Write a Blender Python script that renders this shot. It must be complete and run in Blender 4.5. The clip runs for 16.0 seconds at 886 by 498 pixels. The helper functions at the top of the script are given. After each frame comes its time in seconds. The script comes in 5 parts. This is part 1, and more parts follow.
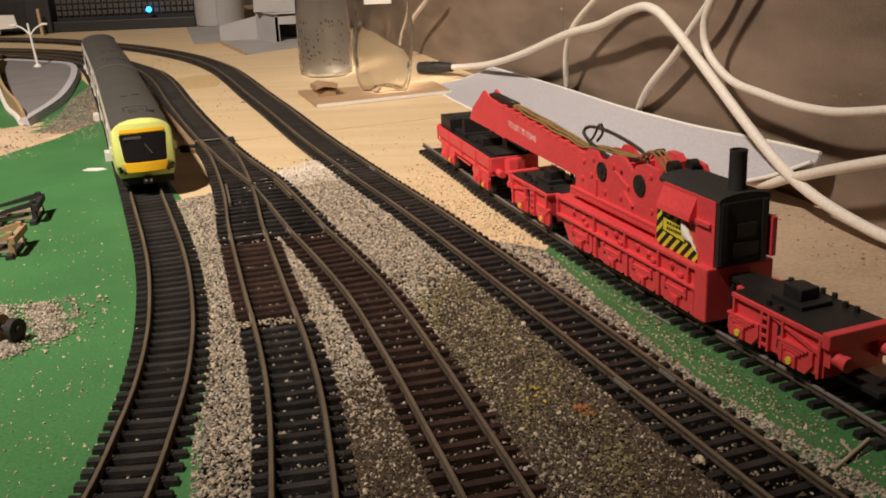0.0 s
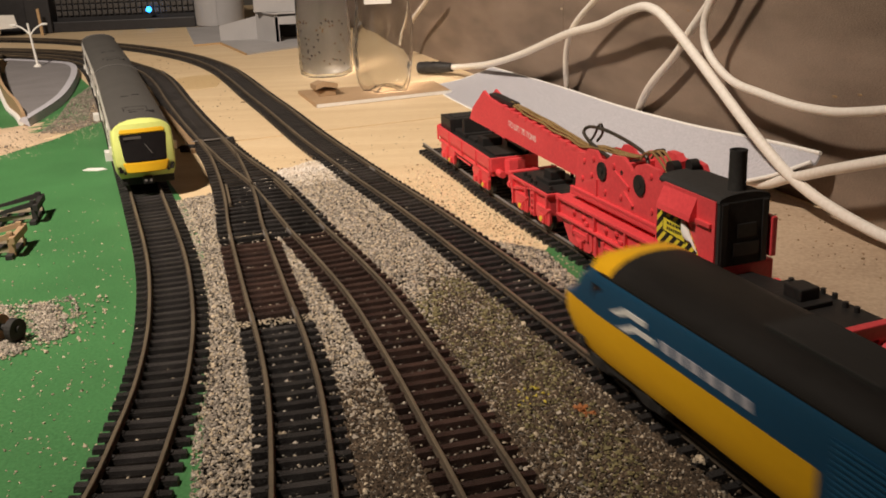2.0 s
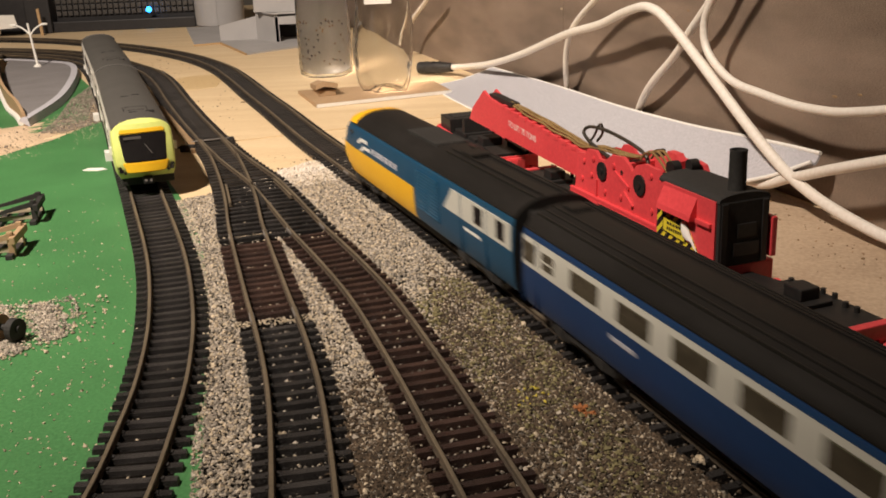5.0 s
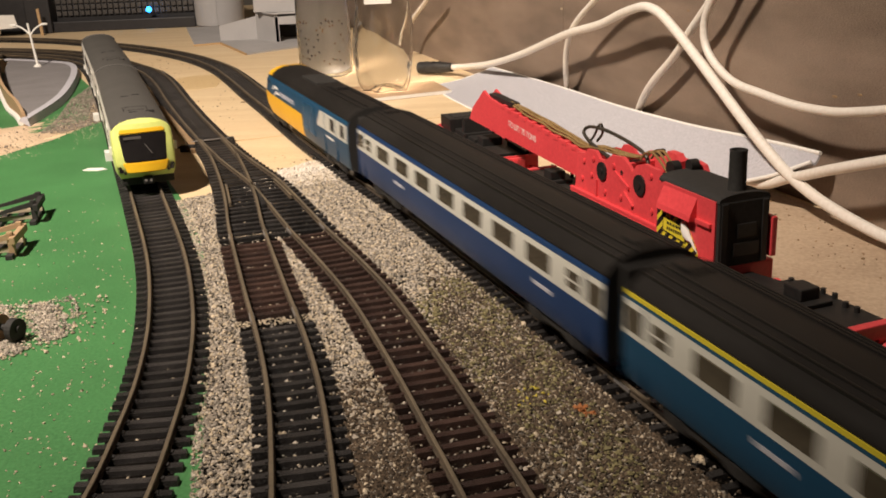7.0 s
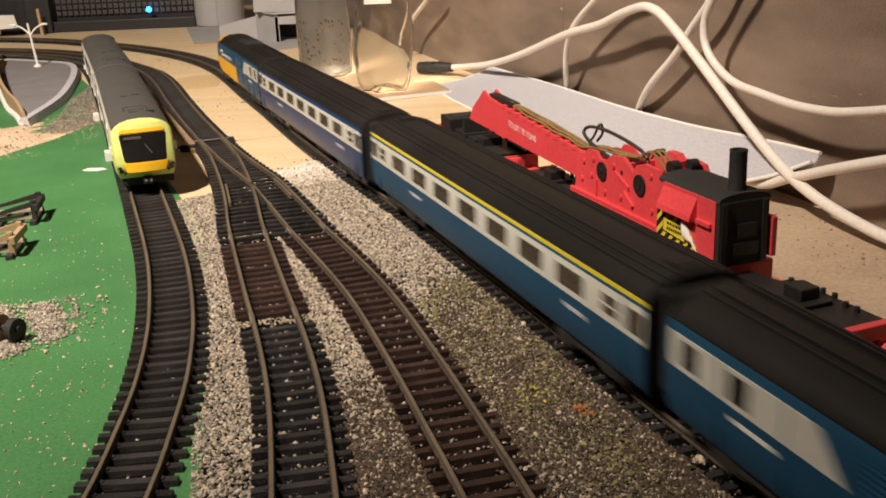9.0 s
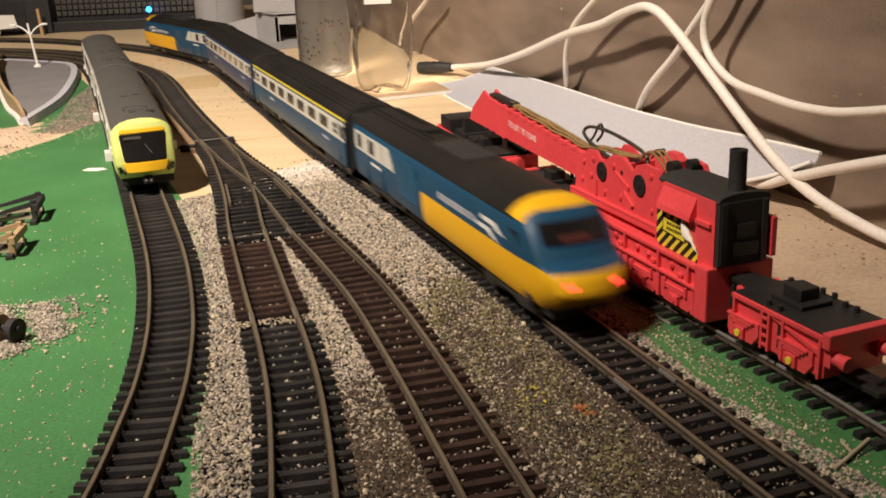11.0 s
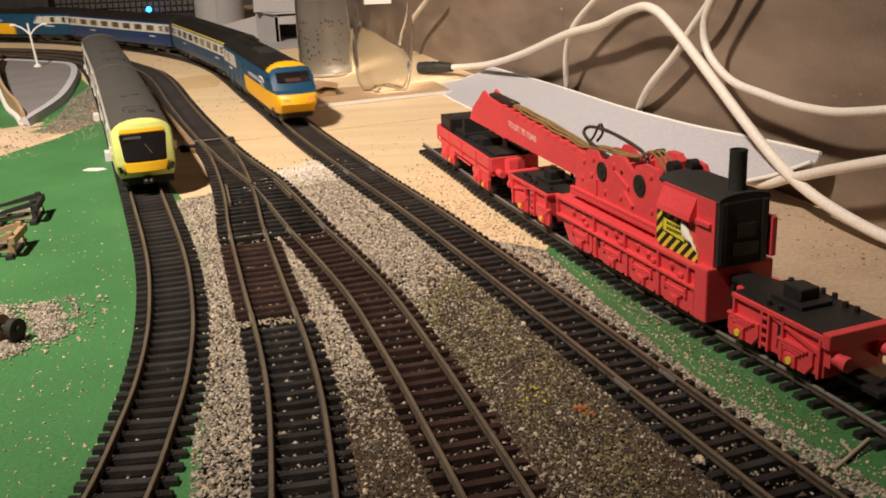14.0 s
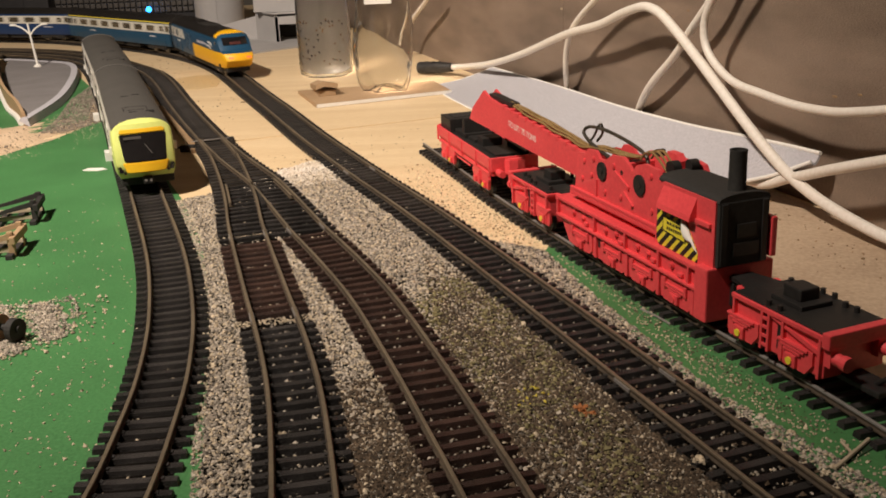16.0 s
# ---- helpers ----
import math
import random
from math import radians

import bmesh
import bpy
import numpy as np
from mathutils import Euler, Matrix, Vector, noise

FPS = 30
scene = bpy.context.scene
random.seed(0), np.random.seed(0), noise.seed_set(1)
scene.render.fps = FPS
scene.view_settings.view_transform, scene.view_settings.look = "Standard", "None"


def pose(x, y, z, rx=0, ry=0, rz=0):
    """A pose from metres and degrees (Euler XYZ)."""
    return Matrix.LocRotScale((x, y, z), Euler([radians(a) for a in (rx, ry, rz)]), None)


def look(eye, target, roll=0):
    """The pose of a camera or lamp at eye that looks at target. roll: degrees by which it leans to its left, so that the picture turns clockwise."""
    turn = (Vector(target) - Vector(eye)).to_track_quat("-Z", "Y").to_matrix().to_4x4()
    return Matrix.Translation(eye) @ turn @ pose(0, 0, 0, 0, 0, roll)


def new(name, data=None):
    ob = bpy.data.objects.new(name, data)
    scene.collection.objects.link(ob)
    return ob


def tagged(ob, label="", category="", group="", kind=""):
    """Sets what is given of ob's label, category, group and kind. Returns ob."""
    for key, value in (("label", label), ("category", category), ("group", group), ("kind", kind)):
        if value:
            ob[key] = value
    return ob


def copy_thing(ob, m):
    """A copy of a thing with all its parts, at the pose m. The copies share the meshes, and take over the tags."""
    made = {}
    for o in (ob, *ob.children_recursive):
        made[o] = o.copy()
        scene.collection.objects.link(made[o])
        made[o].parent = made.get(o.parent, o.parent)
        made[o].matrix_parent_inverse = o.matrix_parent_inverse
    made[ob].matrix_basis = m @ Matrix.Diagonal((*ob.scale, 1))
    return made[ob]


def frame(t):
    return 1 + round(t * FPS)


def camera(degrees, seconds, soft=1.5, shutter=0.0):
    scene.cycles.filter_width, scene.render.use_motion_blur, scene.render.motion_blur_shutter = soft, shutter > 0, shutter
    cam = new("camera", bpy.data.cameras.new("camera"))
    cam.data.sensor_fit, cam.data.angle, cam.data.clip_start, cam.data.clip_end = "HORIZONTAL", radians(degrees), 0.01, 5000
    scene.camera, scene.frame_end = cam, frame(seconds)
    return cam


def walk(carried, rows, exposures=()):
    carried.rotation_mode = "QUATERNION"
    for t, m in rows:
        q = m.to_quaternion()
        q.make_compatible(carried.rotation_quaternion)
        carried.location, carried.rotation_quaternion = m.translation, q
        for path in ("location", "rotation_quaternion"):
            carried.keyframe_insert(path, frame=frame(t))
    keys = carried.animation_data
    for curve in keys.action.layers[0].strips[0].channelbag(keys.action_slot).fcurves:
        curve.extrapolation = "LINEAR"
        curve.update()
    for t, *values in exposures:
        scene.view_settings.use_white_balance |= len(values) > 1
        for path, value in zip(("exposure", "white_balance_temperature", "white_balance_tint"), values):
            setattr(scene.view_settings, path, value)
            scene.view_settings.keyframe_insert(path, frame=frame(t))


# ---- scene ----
cam = camera(48.0, 16.0, soft=1.8, shutter=1.6)
EYE = Vector((0, 0, 0.1472))
VIEW = look(EYE, EYE + Vector((0, math.cos(radians(18.36)), -math.sin(radians(18.36)))), -2.45)
walk(cam, [(0, VIEW), (16.0, VIEW)], exposures=[(0, 0.05), (2.5, 0.08), (4.0, 0.22), (6.5, 0.36), (9.0, 0.42), (12.5, 0.42), (14.0, 0.29), (16.0, 0.15)])

# ---- light: one warm bulb under the loft ceiling ----
world = bpy.data.worlds.new("world")
scene.world = world
world.use_nodes = True
world.node_tree.nodes["Background"].inputs[0].default_value = (0.9, 0.72, 0.55, 1)
world.node_tree.nodes["Background"].inputs[1].default_value = 0.006
bulb = new("ceiling_bulb_light", bpy.data.lights.new("ceiling_bulb_light", "SPOT"))
bulb.data.energy, bulb.data.color, bulb.data.shadow_soft_size = 104, (1.0, 0.855, 0.715), 0.045
bulb.data.spot_size, bulb.data.spot_blend = radians(90), 1.0
bulb.matrix_world = look((-0.54, 0.05, 1.02), (-0.335, 0.89, 0))

MM = 0.001


# ---- materials ----
def mat(name, c1, c2=None, scale=300.0, rough=0.6, metal=0.0, bump=0.0, fine=4.0, stretch=(1, 1, 1), emit=None, spread=0.0, coat=0.0, spec=0.5):
    """A painted or raw surface: two tones in noise of two sizes, with fine relief."""
    m = bpy.data.materials.new(name)
    m.use_nodes = True
    n, l = m.node_tree.nodes, m.node_tree.links
    b = n["Principled BSDF"]
    b.inputs["Roughness"].default_value, b.inputs["Metallic"].default_value = rough, metal
    b.inputs["Coat Weight"].default_value = coat
    b.inputs["Specular IOR Level"].default_value = spec
    c2 = c2 or tuple(v * 0.8 for v in c1)
    tc, mp = n.new("ShaderNodeTexCoord"), n.new("ShaderNodeMapping")
    mp.inputs["Scale"].default_value = stretch
    l.new(tc.outputs["Object"], mp.inputs["Vector"])
    big, small = n.new("ShaderNodeTexNoise"), n.new("ShaderNodeTexNoise")
    big.inputs["Scale"].default_value, small.inputs["Scale"].default_value = scale / 6, scale * fine
    big.inputs["Detail"].default_value, small.inputs["Detail"].default_value = 5, 3
    for t in (big, small):
        l.new(mp.outputs["Vector"], t.inputs["Vector"])
    mixv = n.new("ShaderNodeMath")
    mixv.operation = "ADD"
    l.new(big.outputs["Fac"], mixv.inputs[0])
    l.new(small.outputs["Fac"], mixv.inputs[1])
    ramp = n.new("ShaderNodeMapRange")
    ramp.inputs["From Min"].default_value, ramp.inputs["From Max"].default_value = 0.7, 1.3
    l.new(mixv.outputs[0], ramp.inputs["Value"])
    mix = n.new("ShaderNodeMix")
    mix.data_type = "RGBA"
    mix.inputs[6].default_value, mix.inputs[7].default_value = (*c1, 1), (*c2, 1)
    l.new(ramp.outputs[0], mix.inputs["Factor"])
    out = mix.outputs[2]
    if spread:
        info = n.new("ShaderNodeNewGeometry" if spread > 0 else "ShaderNodeObjectInfo")
        hsv, rng = n.new("ShaderNodeHueSaturation"), n.new("ShaderNodeMapRange")
        rng.inputs["To Min"].default_value, rng.inputs["To Max"].default_value = 1 - abs(spread), 1 + abs(spread)
        l.new(info.outputs["Random Per Island" if spread > 0 else "Random"], rng.inputs["Value"])
        l.new(rng.outputs[0], hsv.inputs["Value"])
        l.new(out, hsv.inputs["Color"])
        out = hsv.outputs["Color"]
    l.new(out, b.inputs["Base Color"])
    rr = n.new("ShaderNodeMapRange")
    rr.inputs["To Min"].default_value, rr.inputs["To Max"].default_value = max(0.03, rough - 0.08), min(1, rough + 0.1)
    l.new(big.outputs["Fac"], rr.inputs["Value"])
    l.new(rr.outputs[0], b.inputs["Roughness"])
    if bump:
        bp = n.new("ShaderNodeBump")
        bp.inputs["Strength"].default_value, bp.inputs["Distance"].default_value = bump, 0.0006
        l.new(mixv.outputs[0], bp.inputs["Height"])
        l.new(bp.outputs["Normal"], b.inputs["Normal"])
    if emit:
        b.inputs["Emission Color"].default_value, b.inputs["Emission Strength"].default_value = (*emit[0], 1), emit[1]
    return m


def glass(name, tint, rough=0.02, ior=1.45):
    m = bpy.data.materials.new(name)
    m.use_nodes = True
    b = m.node_tree.nodes["Principled BSDF"]
    b.inputs["Base Color"].default_value = (*tint, 1)
    b.inputs["Transmission Weight"].default_value, b.inputs["Roughness"].default_value, b.inputs["IOR"].default_value = 1, rough, ior
    return m


PINE = mat("pine_plywood", (0.80, 0.63, 0.405), (0.64, 0.465, 0.27), 60, 0.5, bump=0.25, stretch=(0.5, 5, 1), fine=6)
# Scuffed pine in a darker tone that stands for weaker light.
DIM_PINE = mat("dim_scuffed_pine", (0.54, 0.41, 0.29), (0.36, 0.26, 0.175), 110, 0.65, bump=0.4, fine=5)
PINE_EDGE = mat("cut_pine", (0.50, 0.33, 0.17), (0.40, 0.25, 0.12), 150, 0.7, bump=0.3)
GREEN = mat("green_emulsion", (0.072, 0.228, 0.078), (0.044, 0.145, 0.048), 90, 0.5, bump=0.3, fine=8)
SLEEPER_BLACK = mat("black_plastic_sleeper", (0.011, 0.010, 0.0098), (0.046, 0.041, 0.039), 520, 0.42, bump=1.0, spread=-0.35, spec=0.28)
SLEEPER_BROWN = mat("brown_plastic_sleeper", (0.022, 0.0115, 0.009), (0.062, 0.034, 0.026), 520, 0.45, bump=1.0, spread=-0.35, spec=0.25)
RAIL = mat("tarnished_rail", (0.25, 0.20, 0.14), (0.13, 0.104, 0.074), 200, 0.4, metal=0.35, bump=0.1)
RAIL_SIDE = mat("dark_rail_side", (0.070, 0.050, 0.032), (0.035, 0.025, 0.017), 200, 0.6)
RAIL_STEEL = mat("steel_rail", (0.36, 0.34, 0.32), (0.22, 0.20, 0.19), 200, 0.35, metal=0.35)
CHIP = mat("ballast_chip", (0.40, 0.35, 0.29), (0.24, 0.205, 0.165), 900, 0.85, spread=0.75)
# Brown stain, with the foreground shade also put into its tone.
CHIP_STAIN_SHADE = mat("stained_shaded_brown_chip", (0.105, 0.073, 0.046), (0.056, 0.038, 0.024), 900, 0.9, spread=0.6)
RUBBLE = mat("grey_brown_rubble", (0.29, 0.245, 0.20), (0.15, 0.125, 0.10), 600, 0.95, spread=0.45)
CHIP_TAN = mat("sandy_chip", (0.55, 0.46, 0.34), (0.40, 0.32, 0.22), 900, 0.85, spread=0.35)
CHIP_MOSS = mat("mossy_chip", (0.24, 0.205, 0.10), (0.15, 0.13, 0.06), 900, 0.85, spread=0.4)
PALE_SAND = mat("pale_sand", (0.80, 0.68, 0.47), (0.62, 0.50, 0.32), 900, 0.9, spread=0.25)
SAWDUST = mat("brown_sawdust", (0.26, 0.17, 0.09), (0.15, 0.095, 0.05), 900, 0.9, spread=0.5)
# Near-black colour puts the shade between sleepers into the bed.
SHADED_BED = mat("shaded_ballast_bed", (0.010, 0.008, 0.0065), (0.005, 0.004, 0.0035), 700, 0.95, bump=1.0, spec=0.06)
SPILL = mat("white_plaster_spill", (0.75, 0.70, 0.64), (0.62, 0.52, 0.40), 300, 0.9, bump=0.6)
RED = mat("red_plastic", (0.78, 0.078, 0.088), (0.64, 0.054, 0.064), 160, 0.45, bump=0.05)
BLACK = mat("black_plastic", (0.012, 0.011, 0.011), (0.022, 0.020, 0.019), 160, 0.5, bump=0.15)
MATT_BLACK = mat("matt_black", (0.014, 0.013, 0.012), (0.028, 0.025, 0.023), 200, 0.75, bump=0.2)
YELLOW = mat("rail_yellow", (0.84, 0.46, 0.012), (0.78, 0.41, 0.010), 100, 0.42, spec=0.4)
HAZARD_YELLOW = mat("hazard_yellow", (0.78, 0.66, 0.05), (0.70, 0.58, 0.04), 100, 0.4)
BLUE = mat("rail_blue", (0.011, 0.063, 0.132), (0.0095, 0.055, 0.112), 100, 0.45, spec=0.35)
LOUVRE = mat("glossy_blue_louvre", (0.020, 0.095, 0.18), (0.016, 0.080, 0.15), 100, 0.28)
NAVY = mat("coach_blue", (0.010, 0.040, 0.13), (0.009, 0.034, 0.11), 100, 0.4)
CREAM = mat("pearl_grey_band", (0.62, 0.60, 0.54), (0.56, 0.54, 0.48), 100, 0.35)
ROOF = mat("dark_grey_roof", (0.013, 0.0115, 0.0105), (0.021, 0.0185, 0.017), 120, 0.48, bump=0.05, spec=0.22)
STRIPE = mat("yellow_stripe", (0.75, 0.62, 0.05), (0.70, 0.57, 0.04), 100, 0.4)
WINDOW = mat("tinted_window", (0.06, 0.05, 0.035), (0.10, 0.085, 0.06), 60, 0.12, coat=0.5)
WINDOW_DARK = mat("dark_windscreen", (0.010, 0.009, 0.010), (0.016, 0.014, 0.014), 60, 0.08, coat=0.6)
CAB_RED = mat("dark_red_cab", (0.10, 0.02, 0.015), (0.05, 0.012, 0.01), 200, 0.5)
LIME = mat("lime_yellow_paint", (0.70, 0.76, 0.24), (0.64, 0.70, 0.20), 100, 0.35)
AMBER = mat("amber_yellow_panel", (0.85, 0.50, 0.02), (0.80, 0.46, 0.02), 100, 0.35)
SILVER = mat("silver_side", (0.60, 0.57, 0.52), (0.52, 0.49, 0.45), 100, 0.4)
GREY_ROOF = mat("grey_roof", (0.088, 0.083, 0.076), (0.066, 0.062, 0.057), 100, 0.5, bump=0.1)
TAIL_RED = mat("lit_tail_lamp", (0.6, 0.05, 0.03), rough=0.2, emit=((1, 0.05, 0.03), 3.5))
WHITE = mat("white_plastic", (0.80, 0.78, 0.74), (0.72, 0.69, 0.64), 100, 0.45)
CABLE = mat("white_pvc_cable", (0.82, 0.78, 0.72), (0.70, 0.64, 0.57), 40, 0.42, bump=0.1, fine=12)
WALL_WOOD = mat("brown_hardboard", (0.30, 0.222, 0.168), (0.105, 0.074, 0.054), 130, 0.6, bump=0.5, stretch=(0.45, 1, 1.7), fine=14)
GREY_CARD = mat("grey_card", (0.40, 0.385, 0.385), (0.33, 0.32, 0.32), 160, 0.75, bump=0.2, fine=8)
SPECKLED = mat("speckled_grey_board", (0.55, 0.54, 0.58), (0.32, 0.315, 0.345), 6500, 0.75, bump=0.02, fine=0.5)
ROAD_GREY = mat("grey_painted_platform", (0.23, 0.215, 0.22), (0.17, 0.16, 0.16), 160, 0.7, bump=0.2)
KERB_GREY = mat("pale_grey_edging", (0.50, 0.49, 0.53), (0.42, 0.41, 0.45), 100, 0.7)
GOLD = mat("gold_thread", (0.42, 0.27, 0.10), (0.22, 0.13, 0.05), 2500, 0.5, metal=0.2, bump=0.6)
WIRE = mat("dark_steel_wire", (0.06, 0.055, 0.045), (0.12, 0.10, 0.08), 300, 0.4, metal=0.6)
# Plaster tone sets how much fill light the added room returns.
PLASTER = mat("fill_bounce_plaster", (0.20, 0.18, 0.155), (0.165, 0.15, 0.13), 6, 0.9)
FLOORBOARD = mat("loft_floorboard", (0.22, 0.14, 0.08), (0.16, 0.10, 0.055), 8, 0.7, bump=0.2)
DARK_CASE = mat("dark_equipment_case", (0.010, 0.009, 0.010), (0.02, 0.018, 0.02), 40, 0.5, bump=0.1)
KEYTOP = mat("key_top", (0.05, 0.045, 0.042), (0.07, 0.062, 0.058), 100, 0.45)
LED = mat("blue_led", (0.1, 0.4, 1.0), rough=0.2, emit=((0.02, 0.30, 1.0), 5))
GLASS = glass("clear_glass", (0.95, 0.95, 0.93))
CARTON = mat("brown_cardboard", (0.42, 0.28, 0.16), (0.34, 0.22, 0.12), 100, 0.8, bump=0.2)
PAPER = mat("white_paper", (0.8, 0.78, 0.74), (0.74, 0.71, 0.67), 60, 0.8)
GLUE = mat("dried_glue", (0.60, 0.42, 0.20), (0.72, 0.54, 0.32), 70, 0.45, bump=0.2)
YELLOW_CHIP = mat("yellow_painted_chip", (0.62, 0.50, 0.06), (0.45, 0.36, 0.05), 900, 0.7, spread=0.4)
RUST_CHIP = mat("rusty_chip", (0.42, 0.16, 0.05), (0.28, 0.10, 0.03), 900, 0.8, spread=0.3)
BARE_SAND = mat("bare_plaster_sand", (0.66, 0.50, 0.35), (0.46, 0.33, 0.21), 120, 0.9, bump=1.0)


# ---- mesh helpers; all lengths in millimetres ----
def part(name, bm, material, parent=None, label="", smooth=False):
    me = bpy.data.meshes.new(name)
    for v in bm.verts:
        v.co *= MM
    bmesh.ops.recalc_face_normals(bm, faces=bm.faces)
    bm.to_mesh(me)
    bm.free()
    for m in (material if isinstance(material, (list, tuple)) else [material]):
        me.materials.append(m)
    if smooth:
        for p in me.polygons:
            p.use_smooth = True
        me.set_sharp_from_angle(angle=radians(38))
    ob = new(name, me)
    ob.parent = parent
    return tagged(ob, label)


def thing(name, label, category, m=None, group="", kind=""):
    ob = new(name)
    ob.empty_display_size = 0.01
    if m is not None:
        ob.matrix_world = m
    return tagged(ob, label, category, group, kind)


def box(x0, x1, y0, y1, z0, z1, bevel=0.0, bm=None, m=None):
    bm = bm or bmesh.new()
    r = bmesh.ops.create_cube(bm, size=1)
    bmesh.ops.transform(bm, matrix=Matrix.Translation(((x0 + x1) / 2, (y0 + y1) / 2, (z0 + z1) / 2)) @ Matrix.Diagonal((x1 - x0, y1 - y0, z1 - z0, 1)), verts=r["verts"])
    vs = r["verts"]
    if bevel:
        e = {e for v in vs for e in v.link_edges}
        vs = [v for v in bmesh.ops.bevel(bm, geom=list(e), offset=bevel, segments=2, affect="EDGES", profile=0.6)["verts"]]
    if m is not None:
        bmesh.ops.transform(bm, matrix=m, verts=vs)
    return bm


def rod(a, b, r, r2=None, n=16, bm=None):
    bm = bm or bmesh.new()
    a, b = Vector(a), Vector(b)
    d = b - a
    m = Matrix.Translation((a + b) / 2) @ d.to_track_quat("Z", "Y").to_matrix().to_4x4()
    bmesh.ops.create_cone(bm, cap_ends=True, segments=n, radius1=r, radius2=r if r2 is None else r2, depth=d.length, matrix=m)
    return bm


def lathe(profile, n=28, cap=False, bm=None, wob=None):
    """Turns (radius, height) pairs about z."""
    bm = bm or bmesh.new()
    rings = []
    for r, z in profile:
        rings.append([bm.verts.new(((r * (wob(2 * math.pi * i / n, z) if wob else 1)) * math.cos(2 * math.pi * i / n), (r * (wob(2 * math.pi * i / n, z) if wob else 1)) * math.sin(2 * math.pi * i / n), z)) for i in range(n)])
    for p, q in zip(rings, rings[1:]):
        for i in range(n):
            bm.faces.new((p[i], p[(i + 1) % n], q[(i + 1) % n], q[i]))
    if cap:
        bm.faces.new(rings[0])
        bm.faces.new(rings[-1])
    return bm


def slab(outline, z0, z1, bm=None, bevel=0.0):
    """A flat piece of that outline, between two heights."""
    bm = bm or bmesh.new()
    lo = [bm.verts.new((x, y, z0)) for x, y in outline]
    hi = [bm.verts.new((x, y, z1)) for x, y in outline]
    bm.faces.new(lo)
    top = bm.faces.new(hi)
    for i in range(len(lo)):
        j = (i + 1) % len(lo)
        bm.faces.new((lo[i], lo[j], hi[j], hi[i]))
    if bevel:
        bmesh.ops.bevel(bm, geom=list(top.edges), offset=bevel, segments=2, affect="EDGES")
    return bm


def upright(outline, y0, y1, bm=None):
    """A plate of that outline in x and z, between two y."""
    bm = bm or bmesh.new()
    a = [bm.verts.new((x, y0, z)) for x, z in outline]
    b = [bm.verts.new((x, y1, z)) for x, z in outline]
    bm.faces.new(a)
    bm.faces.new(b)
    for i in range(len(a)):
        j = (i + 1) % len(a)
        bm.faces.new((a[i], a[j], b[j], b[i]))
    return bm


def smooth_line(c, n=12):
    c = [Vector(p) for p in c]
    c = [2 * c[0] - c[1]] + c + [2 * c[-1] - c[-2]]
    o = []
    for i in range(1, len(c) - 2):
        a, b, d, e = c[i - 1:i + 3]
        for k in range(n):
            t = k / n
            o.append(0.5 * (2 * b + (d - a) * t + (2 * a - 5 * b + 4 * d - e) * t * t + (3 * b - a - 3 * d + e) * t ** 3))
    o.append(c[-2])
    return o


def tube(line, r, n=10, bm=None):
    """A round cord along a line of points."""
    bm = bm or bmesh.new()
    prev, up = None, Vector((0.1, 0.2, 1)).normalized()
    for i, p in enumerate(line):
        d = (line[min(i + 1, len(line) - 1)] - line[max(i - 1, 0)]).normalized()
        side = d.cross(up).normalized()
        up = side.cross(d)
        ring = [bm.verts.new(p + (side * math.cos(2 * math.pi * k / n) + up * math.sin(2 * math.pi * k / n)) * r) for k in range(n)]
        if prev:
            for k in range(n):
                bm.faces.new((prev[k], prev[(k + 1) % n], ring[(k + 1) % n], ring[k]))
        else:
            bm.faces.new(ring)
        prev = ring
    bm.faces.new(prev)
    return bm


class Way:
    """A track's centre line with lengths along it."""

    def __init__(self, points):
        self.p = smooth_line([(x, y, 0) for x, y in points])
        self.s = [0.0]
        for a, b in zip(self.p, self.p[1:]):
            self.s.append(self.s[-1] + (b - a).length)

    def at(self, s):
        s = min(max(s, 0.0), self.s[-1] - 0.01)
        i = int(np.searchsorted(self.s, s, side="right")) - 1
        f = (s - self.s[i]) / (self.s[i + 1] - self.s[i])
        return self.p[i].lerp(self.p[i + 1], f)

    def turn(self, s):
        d = self.at(s + 4) - self.at(s - 4)
        return math.atan2(d.y, d.x)

    def near(self, x, y):
        q = Vector((x, y, 0))
        return self.s[min(range(len(self.p)), key=lambda i: (self.p[i] - q).length)]

    def stand(self, s, half):
        """The pose of a vehicle whose middle is at s, on bogies half apart either way."""
        a, b = self.at(s - half), self.at(s + half)
        c = (a + b) / 2
        return pose(c.x * MM, c.y * MM, 0, 0, 0, math.degrees(math.atan2(b.y - a.y, b.x - a.x)))


MAIN = Way([(200, -900), (200, -600), (195, -250), (172, -40), (139, 90), (105, 190), (66, 300), (28, 408), (-10, 512), (-50, 612), (-92, 722), (-133, 838), (-173, 948), (-209, 1050), (-247, 1145), (-300, 1242), (-372, 1338), (-460, 1427), (-565, 1514), (-680, 1572), (-840, 1615), (-1050, 1630), (-1350, 1610)])
INNER = Way([(-173, 740), (-207, 828), (-240, 918), (-280, 1030), (-315, 1113), (-352, 1175), (-410, 1262), (-477, 1336), (-547, 1384), (-640, 1425), (-800, 1460), (-1100, 1480)])
LEFT = Way([(-94, 130), (-93, 230), (-96, 281), (-101, 324), (-112, 379), (-133, 454), (-169, 558), (-209, 670), (-289, 893), (-389, 1155), (-443, 1250), (-520, 1318), (-640, 1370), (-900, 1400)])
POINT_B = Way([(-30, 140), (-36, 200), (-42, 245), (-51, 298), (-62, 346), (-79, 409), (-102, 497), (-115, 554), (-131, 615), (-150, 678), (-173, 740)])
